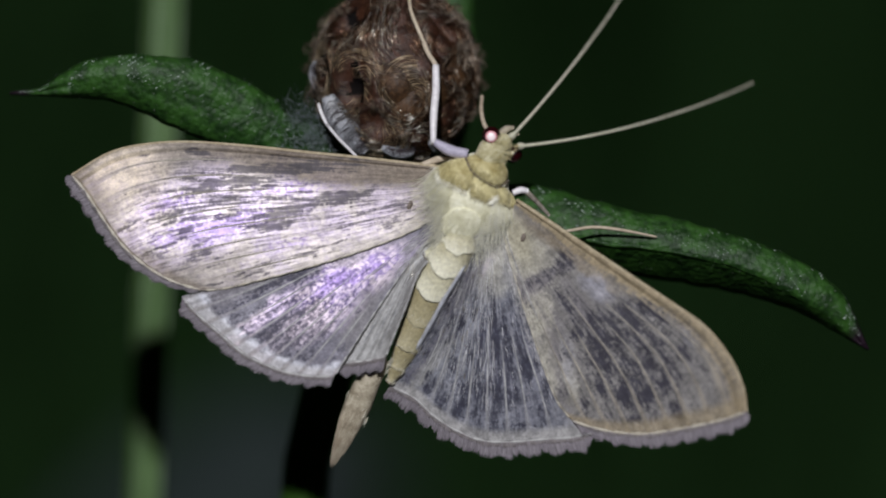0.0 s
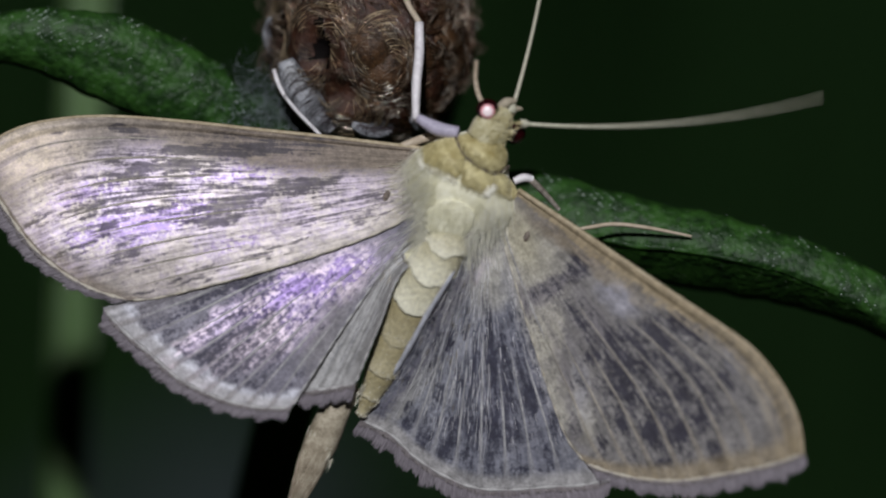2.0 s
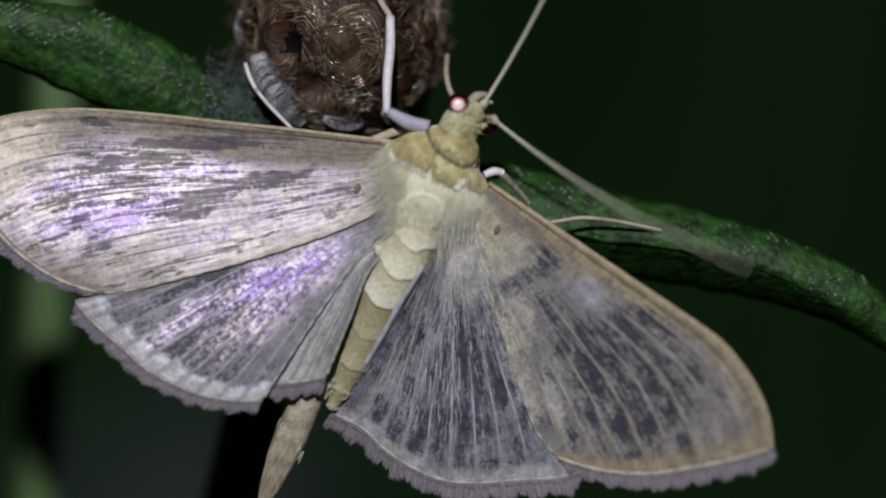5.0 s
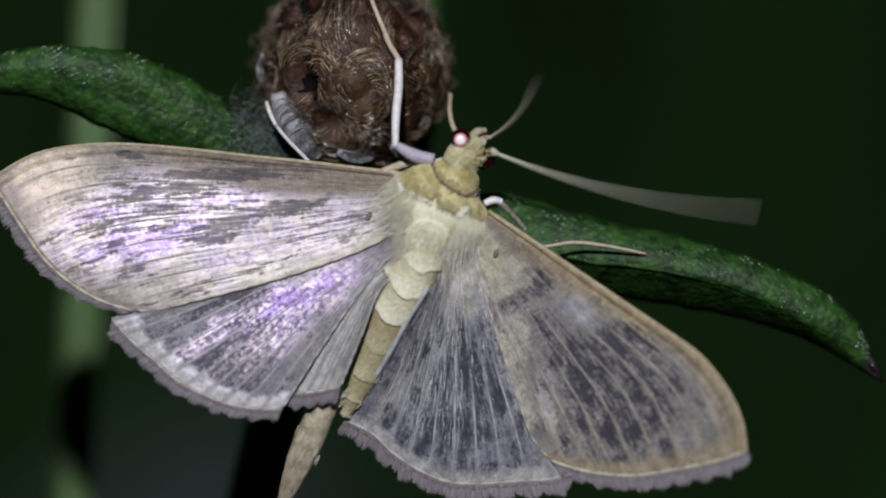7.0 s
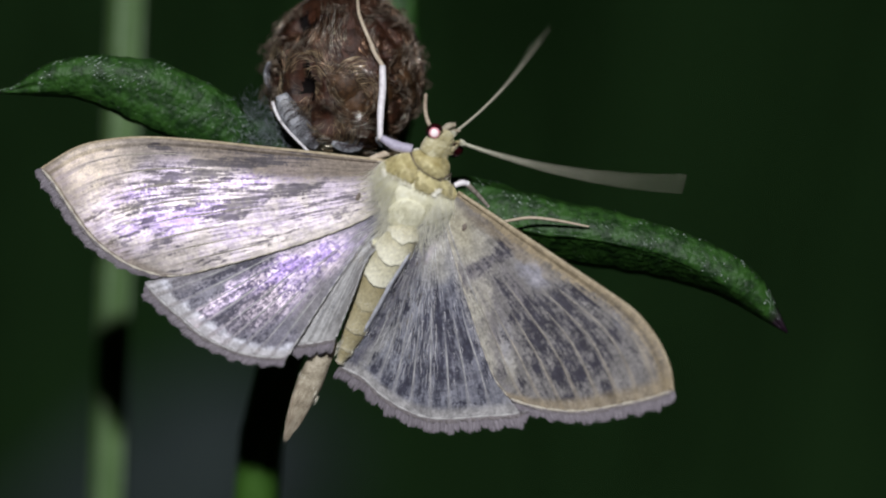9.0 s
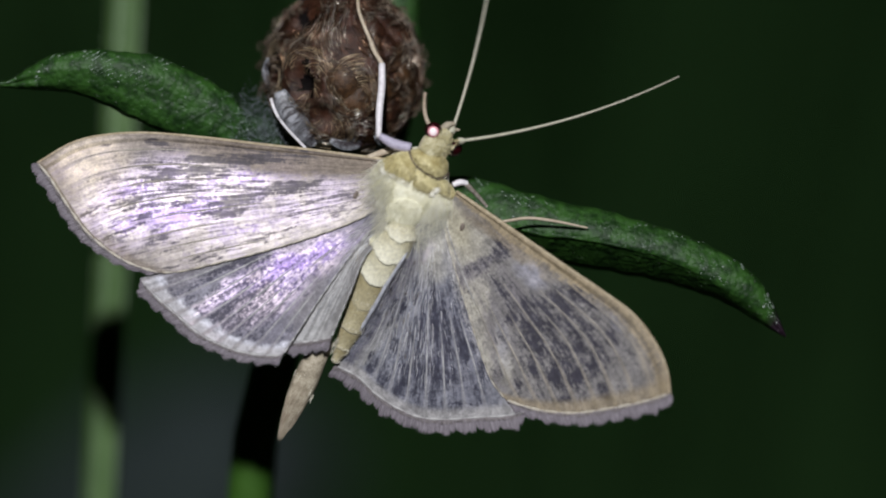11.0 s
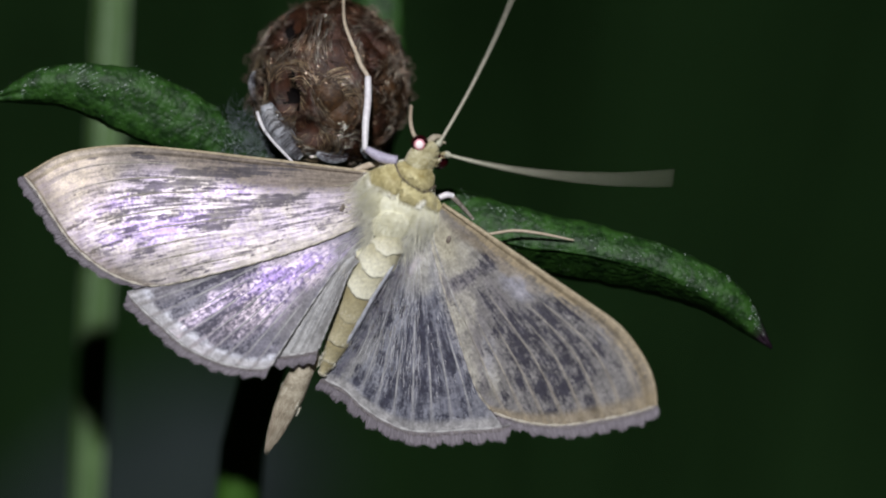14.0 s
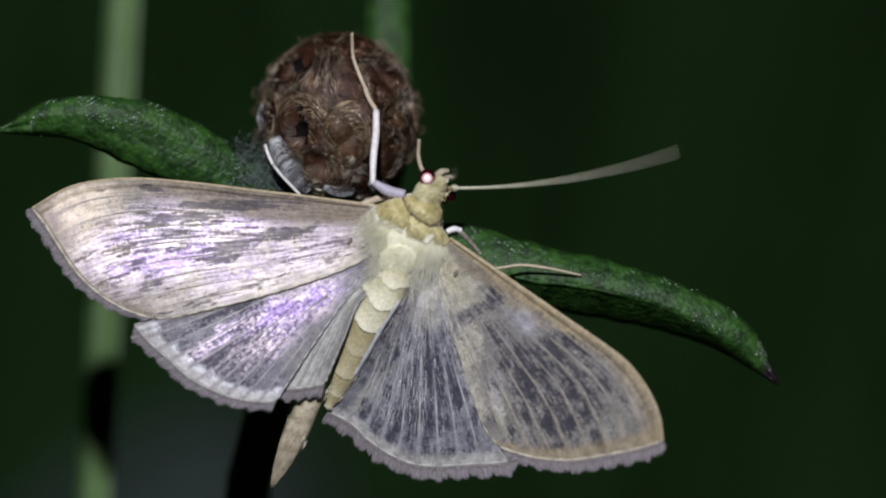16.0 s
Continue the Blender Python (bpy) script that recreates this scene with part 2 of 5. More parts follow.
THORAX = Vector((-1.9, -0.4, 2.9))
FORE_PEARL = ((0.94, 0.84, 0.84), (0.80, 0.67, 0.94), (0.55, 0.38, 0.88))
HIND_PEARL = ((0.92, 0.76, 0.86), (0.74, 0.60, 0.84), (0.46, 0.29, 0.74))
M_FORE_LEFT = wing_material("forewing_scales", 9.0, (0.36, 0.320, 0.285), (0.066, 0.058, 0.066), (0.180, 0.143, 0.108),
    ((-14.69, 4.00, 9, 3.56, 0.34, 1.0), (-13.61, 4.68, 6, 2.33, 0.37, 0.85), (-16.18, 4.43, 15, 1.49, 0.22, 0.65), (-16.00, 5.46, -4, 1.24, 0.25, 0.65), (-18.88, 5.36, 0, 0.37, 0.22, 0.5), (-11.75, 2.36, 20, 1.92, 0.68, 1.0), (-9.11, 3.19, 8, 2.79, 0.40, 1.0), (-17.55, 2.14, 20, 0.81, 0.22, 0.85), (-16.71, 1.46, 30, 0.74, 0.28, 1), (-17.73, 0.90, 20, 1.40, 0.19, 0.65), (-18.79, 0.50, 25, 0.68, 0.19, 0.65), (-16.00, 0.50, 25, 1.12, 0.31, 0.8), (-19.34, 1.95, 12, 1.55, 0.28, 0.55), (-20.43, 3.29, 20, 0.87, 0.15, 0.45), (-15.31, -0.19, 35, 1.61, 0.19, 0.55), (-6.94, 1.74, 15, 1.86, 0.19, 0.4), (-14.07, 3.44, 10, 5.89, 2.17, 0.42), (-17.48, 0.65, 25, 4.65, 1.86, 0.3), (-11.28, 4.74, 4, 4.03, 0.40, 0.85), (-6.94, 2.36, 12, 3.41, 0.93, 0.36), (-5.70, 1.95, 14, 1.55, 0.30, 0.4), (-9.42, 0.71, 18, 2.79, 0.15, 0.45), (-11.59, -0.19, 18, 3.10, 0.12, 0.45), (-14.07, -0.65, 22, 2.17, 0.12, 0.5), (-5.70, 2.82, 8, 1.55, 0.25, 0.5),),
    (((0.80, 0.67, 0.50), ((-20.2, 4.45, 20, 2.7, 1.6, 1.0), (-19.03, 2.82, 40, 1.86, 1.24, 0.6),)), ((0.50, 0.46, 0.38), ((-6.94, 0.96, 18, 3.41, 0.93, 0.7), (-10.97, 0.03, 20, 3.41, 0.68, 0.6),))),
    # sheen painted in place: gleam ellipses, then their violet tints
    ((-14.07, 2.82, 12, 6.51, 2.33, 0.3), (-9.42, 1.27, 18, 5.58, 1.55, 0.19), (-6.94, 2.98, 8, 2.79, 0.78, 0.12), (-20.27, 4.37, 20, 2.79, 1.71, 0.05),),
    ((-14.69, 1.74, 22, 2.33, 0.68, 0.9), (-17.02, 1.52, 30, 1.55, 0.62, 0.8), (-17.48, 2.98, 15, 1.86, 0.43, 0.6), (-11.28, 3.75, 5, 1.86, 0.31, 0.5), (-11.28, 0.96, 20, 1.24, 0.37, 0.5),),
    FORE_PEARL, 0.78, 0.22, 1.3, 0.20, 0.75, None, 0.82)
# right forewing: the same scales in darker tones, with shade painted in
M_FORE_RIGHT_SHADED = wing_material("forewing_scales", 9.0, (0.225, 0.212, 0.204), (0.034, 0.032, 0.047), (0.29, 0.230, 0.140),
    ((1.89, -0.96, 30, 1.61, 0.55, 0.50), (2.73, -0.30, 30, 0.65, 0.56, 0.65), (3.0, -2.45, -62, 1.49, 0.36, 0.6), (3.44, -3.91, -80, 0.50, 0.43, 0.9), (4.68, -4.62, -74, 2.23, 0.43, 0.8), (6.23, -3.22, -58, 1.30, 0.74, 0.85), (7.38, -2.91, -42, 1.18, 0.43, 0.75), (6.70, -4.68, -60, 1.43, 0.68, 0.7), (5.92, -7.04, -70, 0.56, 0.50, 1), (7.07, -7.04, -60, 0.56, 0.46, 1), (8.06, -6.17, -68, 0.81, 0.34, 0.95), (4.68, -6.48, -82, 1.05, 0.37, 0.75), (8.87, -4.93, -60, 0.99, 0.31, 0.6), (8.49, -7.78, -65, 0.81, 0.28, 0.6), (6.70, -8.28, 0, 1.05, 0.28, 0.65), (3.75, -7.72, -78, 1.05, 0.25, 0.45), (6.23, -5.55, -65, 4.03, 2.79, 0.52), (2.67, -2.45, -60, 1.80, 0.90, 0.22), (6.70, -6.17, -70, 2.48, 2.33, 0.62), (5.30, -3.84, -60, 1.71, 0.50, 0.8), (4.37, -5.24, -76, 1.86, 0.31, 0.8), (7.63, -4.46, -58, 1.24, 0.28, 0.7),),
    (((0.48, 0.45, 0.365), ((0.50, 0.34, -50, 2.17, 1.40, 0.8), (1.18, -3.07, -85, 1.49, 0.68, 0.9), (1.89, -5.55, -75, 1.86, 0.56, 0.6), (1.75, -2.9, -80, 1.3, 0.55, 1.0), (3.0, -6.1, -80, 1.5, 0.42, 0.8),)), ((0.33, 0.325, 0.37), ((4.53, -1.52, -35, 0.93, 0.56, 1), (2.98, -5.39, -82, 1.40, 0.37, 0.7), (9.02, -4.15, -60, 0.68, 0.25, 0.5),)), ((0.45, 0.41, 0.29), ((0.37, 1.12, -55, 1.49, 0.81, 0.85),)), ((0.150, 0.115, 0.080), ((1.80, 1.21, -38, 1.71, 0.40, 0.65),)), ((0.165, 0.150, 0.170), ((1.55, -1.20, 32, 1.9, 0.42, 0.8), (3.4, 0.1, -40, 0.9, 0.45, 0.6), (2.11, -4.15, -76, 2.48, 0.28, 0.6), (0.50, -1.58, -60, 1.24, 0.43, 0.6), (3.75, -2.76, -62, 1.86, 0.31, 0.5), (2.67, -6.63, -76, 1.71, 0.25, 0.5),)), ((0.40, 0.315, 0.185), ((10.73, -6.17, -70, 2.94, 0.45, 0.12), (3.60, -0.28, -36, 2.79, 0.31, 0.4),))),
    ((4.53, -1.52, -35, 1.00, 0.60, 0.05), (2.05, -3.69, -70, 2.79, 1.86, 0.03),),
    (),
    FORE_PEARL, 0.45, 0.36, 2.1, 0.075, 0.15, None, 0.78, (0.02, 0.12))
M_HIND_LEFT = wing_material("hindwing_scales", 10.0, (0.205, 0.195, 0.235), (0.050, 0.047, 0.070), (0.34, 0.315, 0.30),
    # the first mark paints the shadow under the forewing's hem
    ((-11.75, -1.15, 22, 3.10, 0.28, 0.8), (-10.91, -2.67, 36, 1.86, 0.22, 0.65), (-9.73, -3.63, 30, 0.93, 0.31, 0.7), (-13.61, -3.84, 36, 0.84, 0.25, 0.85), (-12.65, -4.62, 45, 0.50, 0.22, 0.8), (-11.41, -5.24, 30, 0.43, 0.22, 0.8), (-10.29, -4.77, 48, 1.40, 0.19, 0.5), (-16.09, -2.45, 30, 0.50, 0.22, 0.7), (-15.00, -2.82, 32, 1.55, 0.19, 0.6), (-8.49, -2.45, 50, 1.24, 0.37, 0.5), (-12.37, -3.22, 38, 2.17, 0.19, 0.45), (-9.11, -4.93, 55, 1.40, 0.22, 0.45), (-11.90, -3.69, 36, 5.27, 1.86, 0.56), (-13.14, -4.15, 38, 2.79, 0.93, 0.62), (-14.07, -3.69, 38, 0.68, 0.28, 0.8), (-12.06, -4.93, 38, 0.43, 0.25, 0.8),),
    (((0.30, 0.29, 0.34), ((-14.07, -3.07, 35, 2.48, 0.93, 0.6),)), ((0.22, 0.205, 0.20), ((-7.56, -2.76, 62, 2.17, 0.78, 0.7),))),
    # hindwing sheen, also put in by ellipses with violet ones after
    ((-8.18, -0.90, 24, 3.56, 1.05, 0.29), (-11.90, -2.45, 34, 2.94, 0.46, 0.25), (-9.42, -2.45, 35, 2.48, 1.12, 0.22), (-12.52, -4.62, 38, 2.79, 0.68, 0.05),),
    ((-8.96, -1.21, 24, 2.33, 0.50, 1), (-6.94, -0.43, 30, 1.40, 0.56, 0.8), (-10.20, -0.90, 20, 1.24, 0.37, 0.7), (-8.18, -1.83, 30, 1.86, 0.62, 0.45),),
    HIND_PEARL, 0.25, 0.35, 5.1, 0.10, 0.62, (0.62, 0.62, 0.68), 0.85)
# right hindwing: darker copy of the left one, its shade in the colour
M_HIND_RIGHT_SHADED = wing_material("hindwing_scales", 10.0, (0.185, 0.188, 0.222), (0.030, 0.030, 0.048), (0.34, 0.325, 0.31),
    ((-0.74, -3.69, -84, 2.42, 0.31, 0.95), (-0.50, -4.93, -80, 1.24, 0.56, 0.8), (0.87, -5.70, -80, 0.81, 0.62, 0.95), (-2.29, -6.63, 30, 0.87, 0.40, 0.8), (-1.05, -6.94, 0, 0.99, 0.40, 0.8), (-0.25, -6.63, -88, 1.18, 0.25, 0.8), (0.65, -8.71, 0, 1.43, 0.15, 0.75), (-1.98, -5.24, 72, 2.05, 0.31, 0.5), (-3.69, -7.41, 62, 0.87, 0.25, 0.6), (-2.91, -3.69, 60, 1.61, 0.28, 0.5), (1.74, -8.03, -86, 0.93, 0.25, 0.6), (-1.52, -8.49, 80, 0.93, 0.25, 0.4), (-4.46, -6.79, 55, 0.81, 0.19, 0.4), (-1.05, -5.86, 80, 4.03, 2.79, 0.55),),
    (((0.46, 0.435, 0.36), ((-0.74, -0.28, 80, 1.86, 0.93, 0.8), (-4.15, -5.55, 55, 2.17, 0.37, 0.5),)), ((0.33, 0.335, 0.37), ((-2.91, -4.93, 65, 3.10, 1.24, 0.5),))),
    ((-1.52, -0.59, 55, 1.24, 0.37, 0.3), (-4.15, -4.77, 52, 2.48, 0.28, 0.40), (-2.91, -2.45, 58, 2.48, 0.40, 0.34), (0.50, -5.55, -80, 3.10, 1.86, 0.03),),
    (),
    FORE_PEARL, 0.55, 0.70, 6.4, 0.06, 0.62, (0.31, 0.305, 0.32), 0.70)
M_ANAL = plain("anal_fold_scales", (0.17, 0.165, 0.16), (0.37, 0.36, 0.355), 1.2, 0.45, 0.6, 0.03)
M_VEIN = plain("vein_chitin", (0.13, 0.115, 0.10), (0.40, 0.36, 0.30), 1.1, 0.5, 0.4, 0.01)
M_HVEIN = plain("hindwing_vein_chitin", (0.15, 0.15, 0.16), (0.46, 0.45, 0.445), 1.1, 0.5, 0.4, 0.01)
M_FRINGE_BASE = plain("brownish_fringe_base", (0.19, 0.17, 0.17), (0.30, 0.27, 0.27), 3.0, 0.6, 0.3, 0.01, island=True)
M_FRINGE = plain("grey_fringe_scales", (0.17, 0.152, 0.168), (0.31, 0.280, 0.305), 3.0, 0.6, 0.3, 0.01, island=True)
M_MARGIN = plain("cream_margin", (0.38, 0.33, 0.25), (0.60, 0.56, 0.48), 5.0, 0.5, 0.4, 0.01)
M_COSTA = plain("golden_costal_edge", (0.29, 0.225, 0.135), (0.52, 0.44, 0.30), 3.0, 0.5, 0.4, 0.02)
M_HMARGIN = plain("pale_hind_margin", (0.26, 0.25, 0.25), (0.52, 0.51, 0.50), 3.0, 0.5, 0.4, 0.01)
M_BODY = plain("cream_body_scales", (0.68, 0.65, 0.45), (0.91, 0.89, 0.72), 1.1, 0.55, 0.4, 0.05, 0.3)
M_FUR_SIDE = plain("grey_cream_side_fur", (0.60, 0.58, 0.47), (0.90, 0.88, 0.77), 2.0, 0.5, 0.5, 0.0, island=True)
M_HEAD = plain("olive_cream_head_scales", (0.36, 0.31, 0.14), (0.66, 0.62, 0.42), 2.2, 0.55, 0.4, 0.06, 0.1)
M_HAIRSCALE = plain("silver_hair_scales", (0.34, 0.33, 0.33), (0.86, 0.85, 0.86), 2.0, 0.3, 0.8, 0.0, island=True)
M_FUR = plain("cream_fur", (0.60, 0.57, 0.38), (0.88, 0.86, 0.68), 2.0, 0.55, 0.5, 0.0, island=True)
M_OLIVE = plain("olive_yellow_scales", (0.30, 0.235, 0.075), (0.74, 0.67, 0.37), 0.8, 0.5, 0.4, 0.07, 0.2)
M_OLIVE_FUR = plain("olive_scale_fur", (0.27, 0.22, 0.08), (0.76, 0.69, 0.41), 2.0, 0.5, 0.4, 0.0, island=True)
M_TUFT_FUR = plain("tail_tuft_fur", (0.24, 0.19, 0.13), (0.56, 0.50, 0.39), 2.0, 0.5, 0.4, 0.0, island=True)
# bright pale hair colour that stands in for glints
M_GLINT = plain("pale_glint_hair", (0.45, 0.38, 0.28), (1.0, 0.96, 0.87), 2.0, 0.24, 0.9, 0.0, island=True, metal=0.7)
M_FOLD = plain("silver_fold_scales", (0.26, 0.26, 0.29), (0.50, 0.51, 0.56), 3.0, 0.4, 0.6, 0.02)


def segment_material(name, front, rear, rim):
    n = Nodes(name)
    u, v = n.uv()
    p = n.place()
    a, b = n.noise(p, 1.6, 5.0, 0.6), n.noise(p, 7.0, 4.0, 0.6)
    along = n.math("ADD", u, n.math("MULTIPLY", n.math("SUBTRACT", a, 0.5), 0.35))
    col = n.mix(n.ramp(along, 0.15, 0.6), front, rear)
    col = n.mix(n.ramp(along, 0.72, 0.86), col, rim)
    col = n.mix(1.0, col, n.math("ADD", 0.80, n.math("MULTIPLY", n.ramp(b, 0.3, 0.7), 0.35)), "MULTIPLY")
    n.set(color=col, rough=0.5, spec=0.4, normal=n.bump(b, 0.07, 0.8), sheen=0.1)
    return n.mat


M_SEGMENT = segment_material("ochre_segment", (0.33, 0.28, 0.15), (0.46, 0.41, 0.26), (0.66, 0.63, 0.50))
M_SEGMENT_PALE = segment_material("cream_segment", (0.50, 0.46, 0.30), (0.80, 0.77, 0.60), (0.90, 0.88, 0.78))
M_WHITE = plain("white_scale_tips", (0.78, 0.75, 0.62), (0.92, 0.90, 0.82), 4.0, 0.5, 0.4, 0.0, island=True)
M_RIM = plain("pale_segment_rim", (0.62, 0.58, 0.44), (0.80, 0.77, 0.66), 4.0, 0.6, 0.3, 0.02)
M_TUFT = plain("tail_tuft_scales", (0.20, 0.165, 0.11), (0.52, 0.46, 0.35), 2.0, 0.6, 0.3, 0.06)
M_LEG = plain("pale_leg_scales", (0.62, 0.58, 0.60), (0.86, 0.83, 0.84), 4.0, 0.45, 0.5, 0.02)
M_FEMUR = plain("lilac_grey_leg_scales", (0.34, 0.31, 0.40), (0.52, 0.48, 0.58), 4.0, 0.5, 0.5, 0.02)
M_TARSUS = plain("straw_tarsus", (0.38, 0.30, 0.21), (0.58, 0.49, 0.38), 4.0, 0.5, 0.4, 0.02)
M_ANTENNA = plain("straw_antenna", (0.36, 0.345, 0.25), (0.56, 0.55, 0.43), 8.0, 0.5, 0.4, 0.01)
M_DUSK_LEG = plain("dusky_leg_scales", (0.12, 0.10, 0.08), (0.36, 0.32, 0.27), 4.0, 0.5, 0.4, 0.02)
M_EYE = plain("dark_eye", (0.012, 0.001, 0.002), (0.030, 0.003, 0.005), 9.0, 0.18, 0.7, 0.01)
# pinks that paint the lamp's reflection in the eye
M_REFLEX = plain("painted_reflex_ring", (0.70, 0.22, 0.27), (0.85, 0.34, 0.38), 2.0, 0.3, 0.5, 0.0)
M_SHINE = plain("painted_eye_reflex", (0.97, 0.74, 0.76), (0.98, 0.86, 0.86), 2.0, 0.3, 0.5, 0.0)
M_BRACT = plain("brown_bract", (0.008, 0.003, 0.0017), (0.078, 0.030, 0.016), 1.3, 0.34, 0.5, 0.16)
# near-black for the hollows: dark bract tissue and deep shade in one colour
M_PIT_SHADE = plain("bract_hollow_shade", (0.0012, 0.0008, 0.001), (0.005, 0.003, 0.0025), 2.0, 0.7, 0.1, 0.05)
M_TEETH = plain("golden_comb_teeth", (0.024, 0.013, 0.006), (0.78, 0.60, 0.37), 1.2, 0.30, 0.8, 0.0, island=True, metal=0.25)
M_BRACT_TAN = plain("tan_brown_bract", (0.012, 0.006, 0.003), (0.105, 0.052, 0.022), 1.5, 0.4, 0.4, 0.10)
M_BRACT_PALE = plain("silvery_bract", (0.03, 0.03, 0.03), (0.36, 0.37, 0.40), 1.6, 0.35, 0.7, 0.05)
M_BRACT_DARK = plain("black_bract_tip", (0.012, 0.008, 0.010), (0.05, 0.035, 0.04), 2.0, 0.4, 0.5, 0.03)
M_COMB = plain("brown_fringe_hairs", (0.020, 0.008, 0.005), (0.32, 0.170, 0.088), 2.0, 0.26, 0.9, 0.0, island=True, metal=0.75)
M_COMB_PALE = plain("tan_fringe_hairs", (0.05, 0.025, 0.012), (0.62, 0.44, 0.28), 2.0, 0.26, 0.9, 0.0, island=True, metal=0.6)
M_LOOSE = plain("loose_brown_hairs", (0.040, 0.025, 0.016), (0.34, 0.27, 0.20), 2.0, 0.35, 0.6, 0.0, island=True, metal=0.3)
M_WOOL = plain("grey_wool", (0.10, 0.12, 0.13), (0.28, 0.31, 0.33), 2.0, 0.6, 0.3, 0.0, island=True)
M_LEAF = leaf_material("leaf_green", (0.008, 0.029, 0.005), (0.029, 0.088, 0.014))
M_RIB = plain("pale_rib", (0.09, 0.15, 0.07), (0.18, 0.25, 0.15), 0.6, 0.5, 0.4, 0.05)
M_STEM = plain("stem_green", (0.028, 0.085, 0.010), (0.055, 0.135, 0.020), 0.6, 0.5, 0.4, 0.08)
M_PALE_STEM = plain("pale_stem_green", (0.046, 0.100, 0.022), (0.090, 0.165, 0.050), 0.5, 0.5, 0.4, 0.08)
M_HAIR = plain("white_plant_hair", (0.10, 0.15, 0.11), (0.50, 0.56, 0.52), 2.0, 0.4, 0.5, 0.0, island=True)
M_SPOT_SHADE = plain("brown_spot_and_shade", (0.06, 0.045, 0.035), (0.20, 0.155, 0.12), 5.0, 0.5, 0.4, 0.02)


def wild_material(name, low, mid, high, scale):
    n = Nodes(name)
    p = n.place(1.0)
    a, b = n.noise(p, scale, 5.0, 0.6), n.noise(p, scale * 9.0, 4.0, 0.6)
    col = n.mix(n.ramp(a, 0.35, 0.65), low, mid)
    col = n.mix(n.math("MULTIPLY", n.ramp(b, 0.45, 0.75), 0.6), col, high)
    n.set(color=col, rough=1.0, spec=0.02, normal=n.bump(b, 6.0, 0.6))
    return n.mat


M_GROUND = wild_material("meadow_soil", (0.020, 0.022, 0.012), (0.030, 0.045, 0.016), (0.05, 0.06, 0.03), 6.0)
M_BACK = wild_material("dark_meadow", (0.038, 0.096, 0.030), (0.048, 0.114, 0.038), (0.062, 0.134, 0.048), 7.0)
M_DEAD = plain("withered_leaf_grey", (0.030, 0.045, 0.043), (0.066, 0.088, 0.085), 0.08, 0.8, 0.2, 0.2)
M_GRASS = plain("grass_green", (0.052, 0.130, 0.039), (0.056, 0.138, 0.043), 0.02, 0.9, 0.02, 0.0, island=True)


# ---- mesh helpers: coordinates in millimetres ----
def spline(points, count):
    """count points along a smooth curve through the points, even in length."""
    pts = [Vector(p) for p in points]
    pts = [2 * pts[0] - pts[1], *pts, 2 * pts[-1] - pts[-2]]
    fine = []
    for a, b, c, d in zip(pts, pts[1:], pts[2:], pts[3:]):
        for k in range(16):
            t = k / 16
            fine.append(0.5 * (2 * b + (c - a) * t + (2 * a - 5 * b + 4 * c - d) * t * t + (3 * b - a - 3 * c + d) * t ** 3))
    fine.append(pts[-2])
    run = np.concatenate(([0.0], np.cumsum([(q - p).length for p, q in zip(fine, fine[1:])])))
    want = np.linspace(0, run[-1], count)
    xyz = np.array([tuple(p) for p in fine])
    return [Vector(q) for q in np.stack([np.interp(want, run, xyz[:, i]) for i in range(xyz.shape[1])], 1)]


def grid(bm, rows, closed=False, uvs=True):
    """Faces over rows of points."""
    layer = bm.loops.layers.uv.verify() if uvs else None
    vs = [[bm.verts.new(p) for p in row] for row in rows]
    n, m = len(rows), len(rows[0])
    for i in range(n - 1):
        for j in range(m if closed else m - 1):
            k = (j + 1) % m
            f = bm.faces.new((vs[i][j], vs[i + 1][j], vs[i + 1][k], vs[i][k]))
            f.smooth = True
            if layer:
                for loop, (a, b) in zip(f.loops, ((i, j), (i + 1, j), (i + 1, j + 1), (i, j + 1))):
                    loop[layer].uv = (a / (n - 1), b / (m if closed else m - 1))
    return vs


def tube(bm, points, radii, sides=8, flat=1.0, cap=True):
    """A tube through the points; flat squeezes it along the depth."""
    pts = [Vector(p) for p in points]
    rows = []
    for i, p in enumerate(pts):
        t = (pts[min(i + 1, len(pts) - 1)] - pts[max(i - 1, 0)]).normalized()
        a = t.cross(Vector((0, 1, 0)))
        a = a.normalized() if a.length > 1e-3 else Vector((1, 0, 0))
        b = t.cross(a).normalized()
        rows.append([p + float(radii[i]) * (math.cos(2 * math.pi * k / sides) * a + math.sin(2 * math.pi * k / sides) * flat * b) for k in range(sides)])
    vs = grid(bm, rows, True)
    if cap:
        for ring in (vs[0], vs[-1]):
            try:
                bm.faces.new(ring)
            except ValueError:
                pass


def ball(bm, centre, radii, turn=None, seg=20):
    m = Matrix.Translation(centre) @ (turn or Matrix.Identity(4)) @ Matrix.Diagonal((*radii, 1))
    made = bmesh.ops.create_uvsphere(bm, u_segments=seg, v_segments=max(8, seg * 2 // 3), radius=1, matrix=m)
    for v in made["verts"]:
        for f in v.link_faces:
            f.smooth = True


